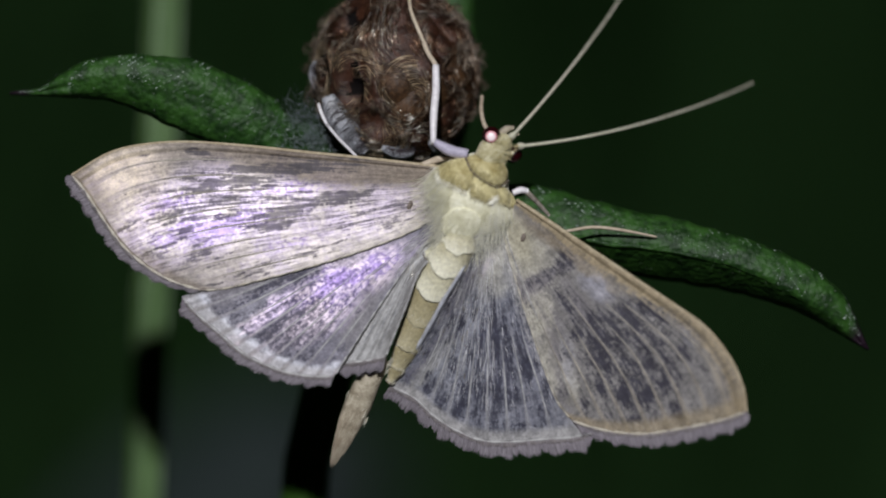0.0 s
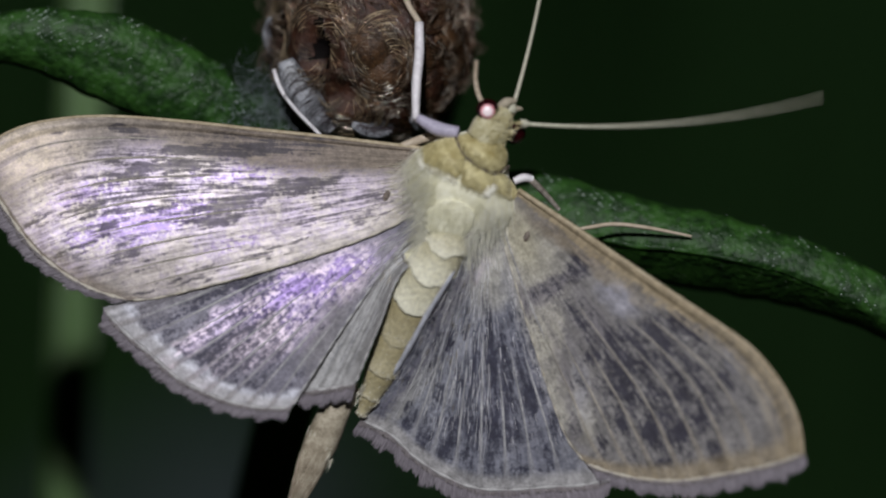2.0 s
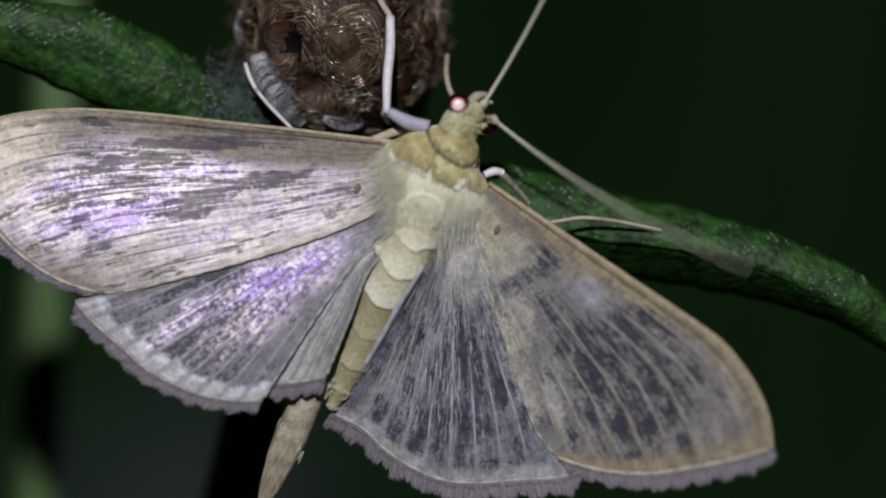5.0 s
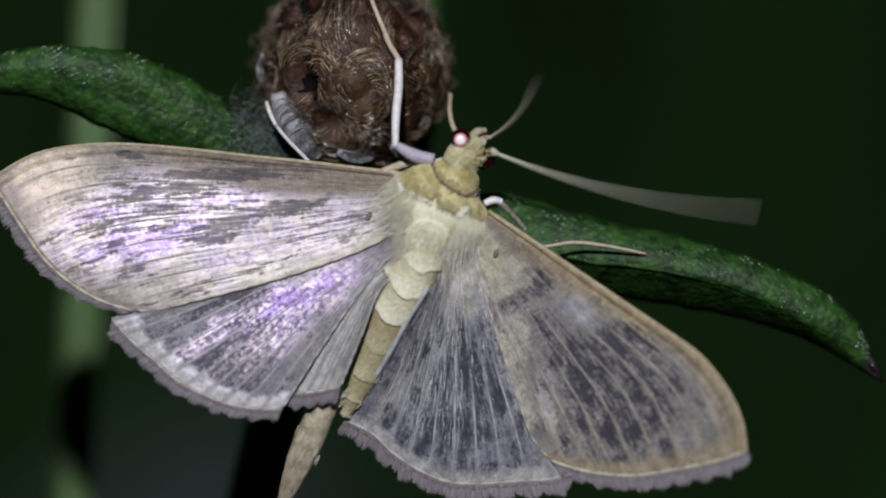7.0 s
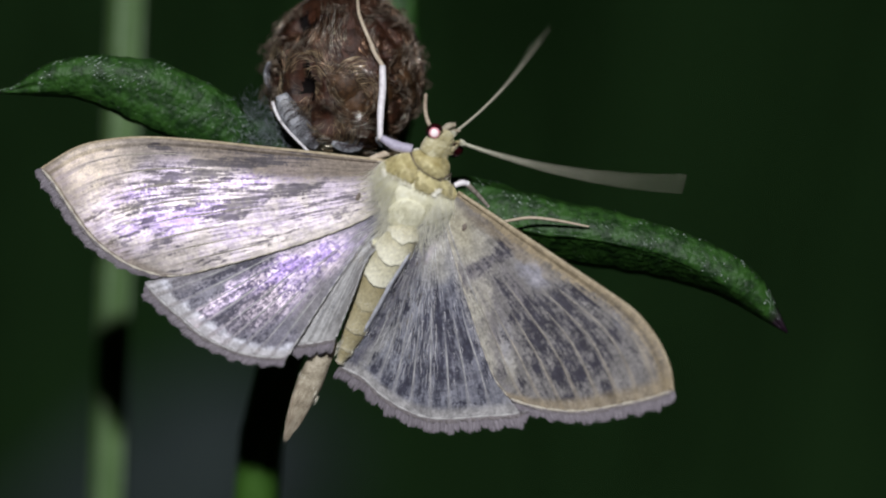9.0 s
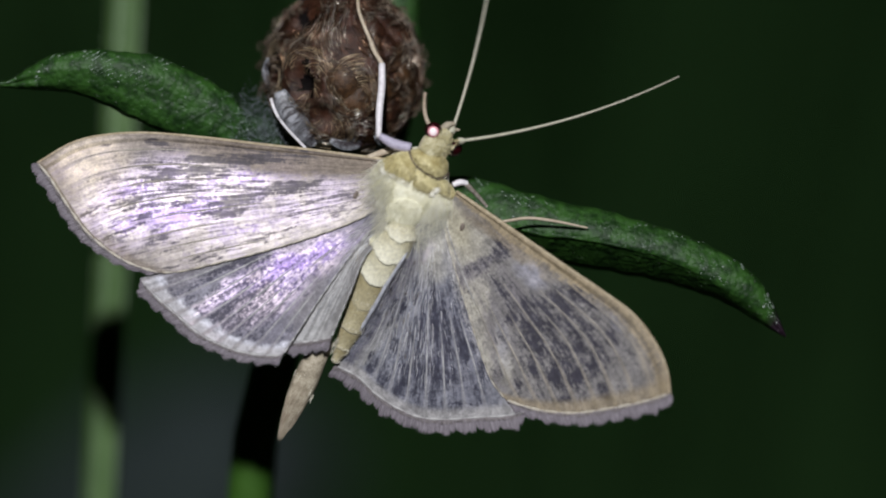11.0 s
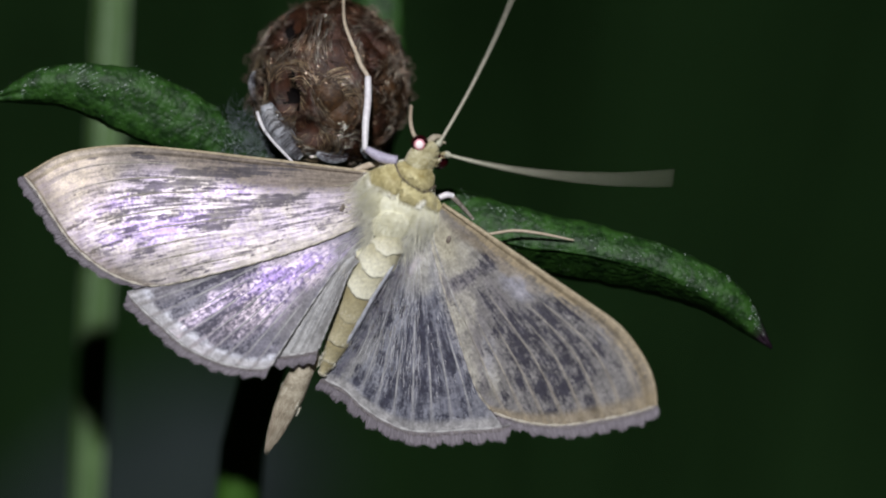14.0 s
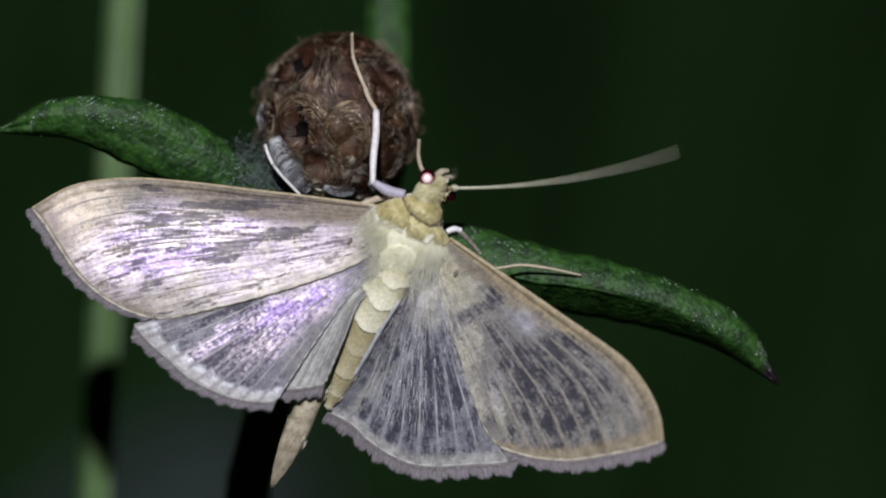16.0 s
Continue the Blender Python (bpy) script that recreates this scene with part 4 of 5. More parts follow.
# glossy curved teeth in nested arcs beside the hollows
for e, r, turn, rows_, tone in ((HOLLOWS[3], 0.10, -1.1, 9, M_GLINT), (HOLLOWS[0], 0.18, 1.7, 10, M_TEETH), (HOLLOWS[1], 0.12, -0.5, 8, M_GLINT), (HOLLOWS[2], 0.06, 1.5, 10, M_GLINT), (HOLLOWS[5], 0.05, 2.6, 9, M_GLINT), (HOLLOWS[5], 0.05, -0.6, 7, M_COMB_PALE)):
    one = e.cross(Vector((0, 0, 1))).normalized()
    two = one.cross(e)
    bm = bmesh.new()
    for k in range(rows_):
        d = r + 0.07 + 0.026 * k
        for run in range(3):
            mid = turn + 0.75 * (run - 1) + rng.uniform(-0.2, 0.2)
            span = rng.uniform(0.35, 0.75)
            pts = []
            for i in range(8):
                an = mid + span * (i / 7 - 0.5)
                q_ = (e + (d + 0.02 * math.sin(3 * an + k)) * (math.cos(an) * one + math.sin(an) * two)).normalized()
                pts.append(on_bud(q_, 0.05 + 0.05 * math.sin(math.pi * i / 7)))
            whisker(bm, pts, rng.uniform(0.009, 0.017))
    part("comb_arc", bm, tone, head, "pale glossy teeth in nested arcs", "stuff")

# long silvery bracts low on the side, barred with dark teeth
for course, wide in ((((-0.78, -0.22), (-0.71, -0.38), (-0.61, -0.53), (-0.50, -0.67), (-0.36, -0.82)), 0.66), (((-0.93, 0.16), (-0.965, 0.02), (-0.93, -0.16)), 0.17), (((-0.16, -0.78), (0.02, -0.84), (0.20, -0.84)), 0.26), (((0.40, -0.72), (0.52, -0.78), (0.62, -0.76)), 0.4)):
    pts = []
    for x, z in course:
        pts.append(HEAD + Vector((4.50 * x, -0.25 - 4.3 * math.sqrt(max(0.02, 1 - x * x - z * z)), 4.85 * z)))
    line = spline(pts, 26)
    bm = bmesh.new()
    tube(bm, line, [wide * math.sin(math.pi * (0.1 + 0.82 * i / 25)) ** 0.6 for i in range(26)], 14, 0.32)
    silver = part("bract", bm, M_BRACT_PALE, head, "silvery bract barred with dark teeth")
    bm = bmesh.new()
    for i in [k for k in range(2, 24) for _ in (0, 1)]:
        p = line[i].lerp(line[i + 1], rng.random())
        t = (line[i + 1] - line[i - 1]).normalized()
        side = t.cross(Vector((0, 1, 0))).normalized()
        face = t.cross(side).normalized()
        if face.y > 0:
            face = -face
        r = wide * math.sin(math.pi * (0.1 + 0.82 * i / 25)) ** 0.6
        a, b, slant = rng.uniform(-0.9, 0.4), rng.uniform(0.75, 1.0), rng.uniform(0.0, 0.6)
        whisker(bm, [p + face * (r * 0.32 * math.sqrt(max(0, 1 - f * f)) + 0.015) + side * r * f + t * slant * f * f for f in np.linspace(a, b, 6)], rng.uniform(0.010, 0.034))
    part("teeth", bm, M_BRACT_DARK, silver, "dark comb teeth", "stuff")

bm = bmesh.new()
for k in range(330):
    a, h = rng.uniform(0, 6.283), rng.uniform(-0.5, 0.95)
    ring = math.sqrt(1 - h * h)
    nrm = Vector((ring * math.cos(a), ring * math.sin(a), h))
    if nrm.y < -0.55 and rng.random() < 0.75:
        continue
    root = HEAD + Vector((4.2 * nrm.x, 4.1 * nrm.y, 4.55 * nrm.z))
    along = nrm.cross(Vector((rng.uniform(-1, 1), rng.uniform(-1, 1), rng.uniform(-1, 1)))).normalized()
    size = rng.uniform(0.16, 0.44)
    for i in range(6):
        start = root + Vector((rng.uniform(-0.10, 0.10), rng.uniform(-0.10, 0.10), rng.uniform(-0.10, 0.10)))
        big, sweep = size * rng.uniform(0.7, 1.25), rng.uniform(1.6, 3.4)
        whisker(bm, [start + nrm * (0.25 * size + big * math.sin(sweep * f / 7) * 1.3) + along * big * (1 - math.cos(sweep * f / 7)) for f in range(8)], rng.uniform(0.008, 0.015))
part("loose_fringe", bm, M_LOOSE, head, "curled tan fringe hairs", "stuff")
bm = bmesh.new()
for k in range(700):
    c = Vector((rng.gauss(-10.8, 0.9), rng.gauss(3.6, 0.6), rng.gauss(6.3, 0.9)))
    strand(bm, c, (rng.uniform(-1, 1), rng.uniform(-1, 0.4), rng.uniform(-1, 1)), rng.uniform(0.5, 1.1), 0.010, (rng.uniform(-0.6, 0.6), 0, rng.uniform(-0.6, 0.6)), 3)
part("wool", bm, M_WOOL, head, "grey cobwebby wool", "stuff")

# ---- the moth ----
moth = thing("moth", THORAX, "pale pearly straw-brown moth with spread wings resting on a bud", "moth")


def wing(name, costa, termen, inner, tilt, lift, veins, materials, label, fringe_len, ridge, curl=0.0):
    """A wing as a patch between four curves of (x, z): base to apex, apex to tornus, base to tornus."""
    nu, nv = 90, 121
    top, out, low = (spline([(p[0], 0, p[1]) for p in q], c) for q, c in ((costa, nu), (termen, nv), (inner, nu)))
    origin = (top[0] + low[0]) / 2
    mat, vein_mat = materials

    def surface(u, v, raise_by=0.0):
        fu, fv = u * (nu - 1), v * (nv - 1)
        i, j = min(int(fu), nu - 2), min(int(fv), nv - 2)
        c, e = top[i].lerp(top[i + 1], fu - i), low[i].lerp(low[i + 1], fu - i)
        b, o = top[0].lerp(low[0], v), out[j].lerp(out[j + 1], fv - j)
        p = c.lerp(e, v) + b.lerp(o, u) - ((1 - u) * ((1 - v) * top[0] + v * low[0]) + u * ((1 - v) * top[-1] + v * low[-1]))
        d = p - origin
        depth = lift + tilt[0] * d.x + tilt[1] * d.z - ridge * min(1, u * 2.2) * math.cos(2 * math.pi * v * veins)
        depth += 0.10 * noise.noise(p * 0.35) + 0.03 * noise.noise(p * 1.3)
        depth -= curl * max(0.0, (v - 0.62) / 0.38) ** 1.6 * min(1, u * 4) * (1 - 0.6 * max(0.0, u - 0.5) * 2)
        roll = max(0.0, 1 - v / 0.06)
        return Vector((p.x, depth - raise_by - 0.12 * roll * (1 - roll) * 4, p.z))

    bm = bmesh.new()
    grid(bm, [[surface(i / (nu - 1), j / (nv - 1)) for j in range(nv)] for i in range(nu)])
    ob = thicken(part(name, bm, mat, moth, label), 0.03)
    # costal rib
    bm = bmesh.new()
    tube(bm, [surface(i / 40, 0.0) for i in range(41)], [0.11 * (1 - 0.45 * i / 40) for i in range(41)], 8)
    part("costal_rib", bm, M_COSTA if name == "forewing" else vein_mat, ob)
    # soft pale hem on the inner edge
    bm = bmesh.new()
    tube(bm, [surface(0.08 + 0.90 * i / 60, 1.0, -0.02) for i in range(61)], [0.05 + 0.015 * math.sin(i * 1.3) for i in range(61)], 8, 0.8)
    part("inner_hem", bm, M_MARGIN if name == "forewing" else M_HMARGIN, ob)
    # veins
    for k in range(1, veins):
        v = k / veins
        start = 0.28 + 0.22 * abs(math.sin(k * 1.9))
        bm = bmesh.new()
        pts = [surface(start + (0.985 - start) * i / 24, v + 0.012 * math.sin(k + i * 0.12) * (1 - i / 24), -0.035) for i in range(25)]
        tube(bm, pts, [0.074 - 0.03 * abs(i / 12 - 1) for i in range(25)], 8)
        part("vein", bm, vein_mat, ob)
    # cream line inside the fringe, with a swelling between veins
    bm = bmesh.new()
    tube(bm, [surface(1.0, 0.01 + 0.98 * i / 120, 0.02) for i in range(121)], [0.035 + 0.055 * abs(math.sin(math.pi * i / 120 * veins)) * (1 + 0.5 * noise.noise(Vector((i * 0.3, veins, fringe_len)))) for i in range(121)], 6)
    part("margin_line", bm, M_MARGIN if name == "forewing" else M_HMARGIN, ob)
    # fringe of flat scales: a short dense base under longer ragged tufts
    for tone, count, share, label_ in ((M_FRINGE_BASE, 900, 0.32, "brownish base of the fringe"), (M_FRINGE, 1500, 1.0, "grey-lilac tufted fringe of scales")):
        bm = bmesh.new()
        for k in range(count):
            v = (k + rng.random()) / count
            p, q = surface(1.0, v), surface(0.94, v)
            way = (p - q).normalized()
            side = Vector((way.z, 0, -way.x))
            tuft_at = v * veins * 3.0 + 1.6 * noise.noise(Vector((v * veins, share, 3.0)))
            inside = tuft_at - math.floor(tuft_at) - 0.5
            wave = (0.90 + 0.10 * math.cos(2 * math.pi * v * veins)) * (1.03 - 0.35 * inside * inside) * (1 + 0.22 * noise.noise(Vector((math.floor(tuft_at) * 1.7, share, 1.0))))
            length = share * fringe_len * (1 if name == "forewing" else min(1, v / 0.07)) * wave * rng.uniform(0.80, 1.08) * (0.45 + 0.55 * min(1.0, v / 0.03))
            w = rng.uniform(0.014, 0.032)
            y = Vector((0, rng.uniform(-0.05, 0.05) - (0.03 if share < 1 else 0.0), 0))
            lean = side * (rng.uniform(-0.12, 0.12) - 0.15 * inside)
            if name == "forewing" and v < 0.05:
                lean -= (surface(1.0, 0.06) - surface(1.0, 0.0)).normalized() * (1 - v / 0.05) * rng.uniform(0.0, 0.6)
            if v < 0.05:
                lean = (way + lean).normalized() - way
            pts = (p - side * w * 0.7 + y, p + side * w * 0.7 + y, p + side * w + (way + lean) * length * 0.75 + y,
                   p + (way + lean) * length + 1.6 * y, p - side * w + (way + lean) * length * 0.75 + y)
            front = [bm.verts.new(q) for q in pts]
            back = [bm.verts.new(q + Vector((0, 0.02, 0))) for q in pts]
            bm.faces.new(front)
            bm.faces.new(back[::-1])
            for i in range(5):
                bm.faces.new((front[i], back[i], back[(i + 1) % 5], front[(i + 1) % 5]))
        part("fringe", bm, tone, ob, label_, "stuff")
    return ob, surface


LEFT, RIGHT = (-0.03, 0.19), (-0.30, -0.05)
hl, hl_s = wing("hindwing",
     [(-3.60, 2.98), (-6.94, 1.74), (-10.66, 0.28), (-14.07, -1.02), (-16.86, -1.83)],
     [(-16.86, -1.83), (-16.00, -2.76), (-14.94, -3.69), (-13.61, -4.80), (-11.90, -5.61), (-10.35, -5.95), (-9.05, -5.98)],
     [(-3.35, 1.52), (-4.93, 0.03), (-6.57, -2.20), (-7.87, -4.15), (-9.05, -5.98)],
     LEFT, -0.12, 10, (M_HIND_LEFT, M_HVEIN), "pearly grey hindwing with dark cells between veins", 0.68, 0.005)
al, al_s = wing("hindwing_fold",
     [(-3.47, 1.43), (-5.39, -0.28), (-7.07, -2.76), (-8.59, -5.30)],
     [(-8.59, -5.30), (-7.56, -5.21), (-6.39, -4.99)],
     [(-2.91, 0.65), (-4.46, -0.43), (-5.33, -2.45), (-6.39, -4.99)],
     (0.02, 0.10), -0.25, 4, (M_ANAL, M_HVEIN), "folded grey hind edge of the wing", 0.80, 0.014, 0.80)
hr, hr_s = wing("hindwing",
     [(-0.28, 1.74), (0.81, -1.21), (2.36, -4.62), (3.75, -7.41), (4.46, -8.96)],
     [(4.46, -8.96), (3.16, -9.27), (1.74, -9.36), (-0.12, -9.49), (-1.52, -9.39), (-2.76, -8.90), (-4.00, -8.09), (-4.90, -7.22), (-6.20, -6.54)],
     [(-1.43, 1.12), (-2.48, -0.71), (-3.32, -2.02), (-4.12, -3.44), (-5.02, -4.87), (-6.20, -6.54)],
     (-0.21, -0.02), -0.02, 10, (M_HIND_RIGHT_SHADED, M_HVEIN), "greyish hindwing with dark cells between veins, shade in its tone", 0.86, 0.008, 1.7)
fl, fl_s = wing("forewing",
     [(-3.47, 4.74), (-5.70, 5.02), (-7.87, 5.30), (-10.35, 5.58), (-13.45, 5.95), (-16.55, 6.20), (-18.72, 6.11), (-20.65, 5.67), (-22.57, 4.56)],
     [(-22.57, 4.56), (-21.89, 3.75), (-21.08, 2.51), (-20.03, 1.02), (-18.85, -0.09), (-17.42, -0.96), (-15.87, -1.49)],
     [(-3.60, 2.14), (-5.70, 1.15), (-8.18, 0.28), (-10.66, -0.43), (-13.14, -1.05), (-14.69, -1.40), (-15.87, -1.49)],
     LEFT, -0.08, 9, (M_FORE_LEFT, M_VEIN), "straw forewing with a placed violet pearly sheen", 0.66, 0.010)
fr, fr_s = wing("forewing",
     [(0.43, 2.98), (2.05, 1.89), (4.22, 0.40), (6.70, -1.30), (8.56, -2.57), (10.11, -3.75), (11.28, -5.30), (11.90, -6.79), (12.03, -7.97)],
     [(12.03, -7.97), (10.73, -8.40), (9.02, -8.77), (7.01, -9.08), (5.30, -8.99), (4.06, -8.71), (3.16, -8.40)],
     [(-0.37, 1.43), (0.12, -0.28), (0.74, -2.45), (1.36, -4.46), (1.92, -6.17), (2.42, -7.41), (3.16, -8.40)],
     RIGHT, -0.36, 9, (M_FORE_RIGHT_SHADED, M_VEIN), "straw forewing with smoky dark cells, shade in its tone", 0.82, 0.010)

# dark-ringed pale spots near the wing bases
for s, u, v in ((fl_s, 0.10, 0.62), (fr_s, 0.10, 0.55)):
    bm = bmesh.new()
    c = s(u, v, 0.05)
    ball(bm, c, (0.13, 0.025, 0.24), Matrix.Rotation(radians(25), 4, "Y"), 12)
    part("base_spot", bm, M_SPOT_SHADE, fl if s is fl_s else fr)


def hairs_on(surface, parent, count, u_to, v_from, v_to, material, length, name="long_fur"):
    bm = bmesh.new()
    for k in range(count):
        u, v = rng.uniform(0.02, u_to), rng.uniform(v_from, v_to)
        p, q = surface(u, v, 0.03), surface(min(1, u + 0.1), v, 0.05)
        way = (q - p).normalized() + Vector((rng.uniform(-0.12, 0.12), rng.uniform(-0.12, 0.0), rng.uniform(-0.12, 0.12)))
        strand(bm, p, way, length * rng.uniform(0.5, 1.2), 0.022 if material is M_GLINT else 0.010, (rng.uniform(-0.08, 0.08), 0, rng.uniform(-0.08, 0.08)), 3)
    part(name, bm, material, parent, "long pale hair-like scales", "stuff")


hairs_on(hr_s, hr, 340, 0.80, 0.45, 1.0, M_HAIRSCALE, 1.0)
# short bright scales added as glints on the wing
hairs_on(hr_s, hr, 70, 0.75, 0.62, 1.0, M_GLINT, 0.35, "glossy_scales")
hairs_on(al_s, al, 26, 0.35, 0.0, 0.7, M_GLINT, 0.3, "glossy_scales")
hairs_on(hl_s, hl, 120, 0.4, 0.6, 1.0, M_HAIRSCALE, 1.0)
# short silver hairs set here as broken glints
hairs_on(hr_s, hr, 130, 0.82, 0.1, 1.0, M_HAIRSCALE, 0.5)
hairs_on(al_s, al, 45, 0.6, 0.0, 1.0, M_HAIRSCALE, 1.0)
hairs_on(fl_s, fl, 60, 0.08, 0.2, 1.0, M_FUR, 0.7)


# thorax with its collar plates and fur
def loft(bm, stations, sides=24, flat=0.85):
    pts = [Vector(p) for p, r in stations]
    rad = [r for p, r in stations]
    smooth = spline([(*p, ) for p in pts], 24)
    rr = np.interp(np.linspace(0, 1, 24), np.linspace(0, 1, len(rad)), rad)
    tube(bm, smooth, list(rr), sides, flat)


AXIS_T = [(-0.84, 4.74, 1.15), (-1.24, 4.25, 1.75), (-1.64, 3.75, 2.2), (-2.02, 2.94, 2.25), (-2.36, 1.95, 1.75), (-2.63, 1.02, 1.12), (-2.79, 0.53, 0.7)]


def back_of(x, z):
    """Depth of the thorax's front at a place."""
    best = (9.0, 0.0)
    for k in range(61):
        f = k / 60 * (len(AXIS_T) - 1)
        i = min(int(f), len(AXIS_T) - 2)
        c = [a + (b - a) * (f - i) for a, b in zip(AXIS_T[i], AXIS_T[i + 1])]
        d = math.hypot(x - c[0], z - c[1])
        if d < best[0]:
            best = (d, c[2])
    return -0.35 - 0.62 * math.sqrt(max(0.0, best[1] ** 2 - best[0] ** 2))


bm = bmesh.new()
loft(bm, [((a, -0.35, b), r) for a, b, r in AXIS_T], 32, 0.62)
thorax = part("thorax", bm, M_BODY, moth, "cream furry thorax")


def plate(name, outline, dome, lift, material):
    """A low scale plate on the thorax, inside a closed outline of (x, z)."""
    ring = spline([(p[0], 0, p[1]) for p in (*outline, outline[0])], 41)[:40]
    mid = sum(ring, Vector()) / 40
    rows = []
    for r in (1.03, 1.0, 0.93, 0.8, 0.6, 0.35, 0.12, 0.0):
        row = []
        for p in ring:
            c = mid.lerp(p, min(r, 1.0) * 0.95)
            edge = 0.14 if r > 1 else 0.0
            row.append(Vector((c.x + 0.02 * noise.noise(c * 5), back_of(c.x, c.z) - lift - dome * (1 - min(r, 1.0) ** 2.5) + edge, c.z)))
        rows.append(row)
    bm = bmesh.new()
    grid(bm, rows, True)
    ob = part(name, bm, material, thorax)
    bm = bmesh.new()
    for k in range(420):
        c = mid.lerp(ring[rng.randrange(40)], rng.random() ** 0.5 * 0.96)
        r = (c - mid).length / max(0.1, max((p - mid).length for p in ring))
        root = Vector((c.x, back_of(c.x, c.z) - lift - dome * (1 - r ** 2.5) - 0.005, c.z))
        strand(bm, root, (-0.45 + rng.uniform(-0.2, 0.2), 0.03, -0.85), rng.uniform(0.12, 0.38), 0.012, (0, 0.06, 0), 2)
    part("plate_fur", bm, M_OLIVE_FUR if material is M_OLIVE else M_FUR, ob, kind="stuff")
    return ob


plate("tegula", [(-3.72, 4.80), (-2.91, 5.12), (-2.11, 5.30), (-1.71, 4.74), (-1.80, 4.00), (-2.11, 3.44), (-2.85, 3.81), (-3.60, 4.18)], 0.16, 0.10, M_OLIVE)
plate("tegula", [(-0.43, 3.81), (0.12, 3.44), (0.43, 2.86), (0.32, 2.66), (0.02, 2.62), (-0.34, 2.90), (-0.62, 3.32)], 0.14, 0.10, M_OLIVE)
plate("shoulder_plate", [(-1.74, 4.37), (-1.12, 4.06), (-0.56, 3.69), (-0.56, 3.19), (-0.99, 2.88), (-1.61, 3.07), (-1.98, 3.44)], 0.12, 0.12, M_OLIVE)
plate("collar", [(-2.11, 5.30), (-1.30, 5.49), (-0.56, 5.24), (0.00, 4.62), (0.00, 4.00), (-0.50, 3.72), (-1.18, 4.00), (-1.80, 4.50)], 0.30, 0.22, M_OLIVE)
bm = bmesh.new()
tube(bm, [Vector((p.x, back_of(p.x, p.z) - 0.24 + 0.05 * math.sin(9 * p.x), p.z)) for p in spline([(x, 0, z) for x, z in ((-2.17, 5.21), (-1.86, 4.50), (-1.21, 3.94), (-0.50, 3.66), (0.06, 3.97))], 30)], [0.045 + 0.015 * math.sin(i * 2.1) for i in range(30)], 8)
part("seam", bm, M_SPOT_SHADE, thorax, "dark seam under the collar")
plate("scutellum", [(-3.47, 2.14), (-3.41, 1.52), (-3.04, 1.02), (-2.54, 0.68), (-1.98, 0.90), (-1.55, 1.33), (-1.36, 1.95), (-1.80, 2.45), (-2.60, 2.63)], 0.09, 0.13, M_BODY)
plate("metanotum", [(-4.40, 0.40), (-4.15, -0.15), (-3.60, -0.50), (-2.91, -0.59), (-2.42, -0.28), (-2.17, 0.28), (-2.48, 0.65), (-3.10, 0.84), (-3.84, 0.78)], 0.08, 0.09, M_BODY)
# thin dark strips painted in to deepen the shade below two plates
for line in (((-3.47, 1.46), (-3.10, 0.99), (-2.54, 0.65), (-1.98, 0.84), (-1.49, 1.27)), ((-4.46, 0.34), (-4.15, -0.25), (-3.60, -0.56), (-2.91, -0.65), (-2.36, -0.34))):
    bm = bmesh.new()
    tube(bm, [Vector((p.x, back_of(p.x, p.z) - 0.15 + 0.02 * noise.noise(p * 4), p.z + 0.06 * noise.noise(p * 2.5))) for p in spline([(x, 0, z) for x, z in line], 24)], [0.012 + 0.035 * math.sin(math.pi * i / 23) for i in range(24)], 6)
    part("seam", bm, M_SPOT_SHADE, thorax, "dark strip that paints shade under a back plate")
way_back = Vector((-0.45, 0, -0.89))
across = Vector((0.89, 0, -0.45))
for tone, count, reach in ((M_FUR, 600, 0.3), (M_FUR, 1500, 0.85), (M_FUR_SIDE, 1300, 1.4)):
    bm = bmesh.new()
    for k in range(count):
        t = rng.uniform(0.30, 0.62 if reach == 0.85 else 0.95)
        sgn = rng.choice((-1, 1)) * rng.uniform(0.40, 1.0) if tone is M_FUR else rng.choice((-1, 1)) * rng.uniform(0.5, 1.05)
        f = t * (len(AXIS_T) - 1)
        i = min(int(f), len(AXIS_T) - 2)
        c = [a + (b - a) * (f - i) for a, b in zip(AXIS_T[i], AXIS_T[i + 1])]
        p = Vector((c[0], 0, c[1])) + across * sgn * c[2] * 1.02
        p.y = back_of(p.x, p.z) - 0.02
        way = way_back + across * (sgn * 0.5) + Vector((rng.uniform(-0.2, 0.2), -0.02, rng.uniform(-0.2, 0.2)))
        strand(bm, p, way, rng.uniform(0.35, 1.0) * reach, 0.010, (0, 0.12, 0), 2)
    part("fur", bm, tone, thorax, "cream fur" if tone is M_FUR else "long greyish cream side fur", "stuff")
bm = bmesh.new()
for (x, z), (x2, z2) in (((-3.78, 4.68), (-3.53, 4.00)), ((-3.53, 4.06), (-2.11, 3.38)), ((-0.99, 2.82), (-0.50, 3.19))):
    for k in range(130):
        f = rng.random()
        px, pz = x + (x2 - x) * f + rng.gauss(0, 0.07), z + (z2 - z) * f + rng.gauss(0, 0.07)
        strand(bm, (px, back_of(px, pz) - 0.16, pz), (rng.uniform(-0.9, 0.4), -0.25, -0.6), rng.uniform(0.06, 0.22), 0.015, (0, 0.1, 0), 2)
part("white_scale_edge", bm, M_WHITE, thorax, "white scale tips edging the collar plates", "stuff")

# the silvery hind edge of the wing along the abdomen
bm = bmesh.new()
tube(bm, [hr_s(0.12 + 0.88 * i / 40, 1.0, 0.01) for i in range(41)], [0.05 + 0.07 * math.sin(math.pi * i / 40) ** 0.7 * (1 + 0.6 * noise.noise(Vector((i * 0.4, 3.0, 1.0)))) for i in range(41)], 8)
part("wing_edge_fold", bm, M_FOLD, hr, "silvery rolled edge of the hindwing")

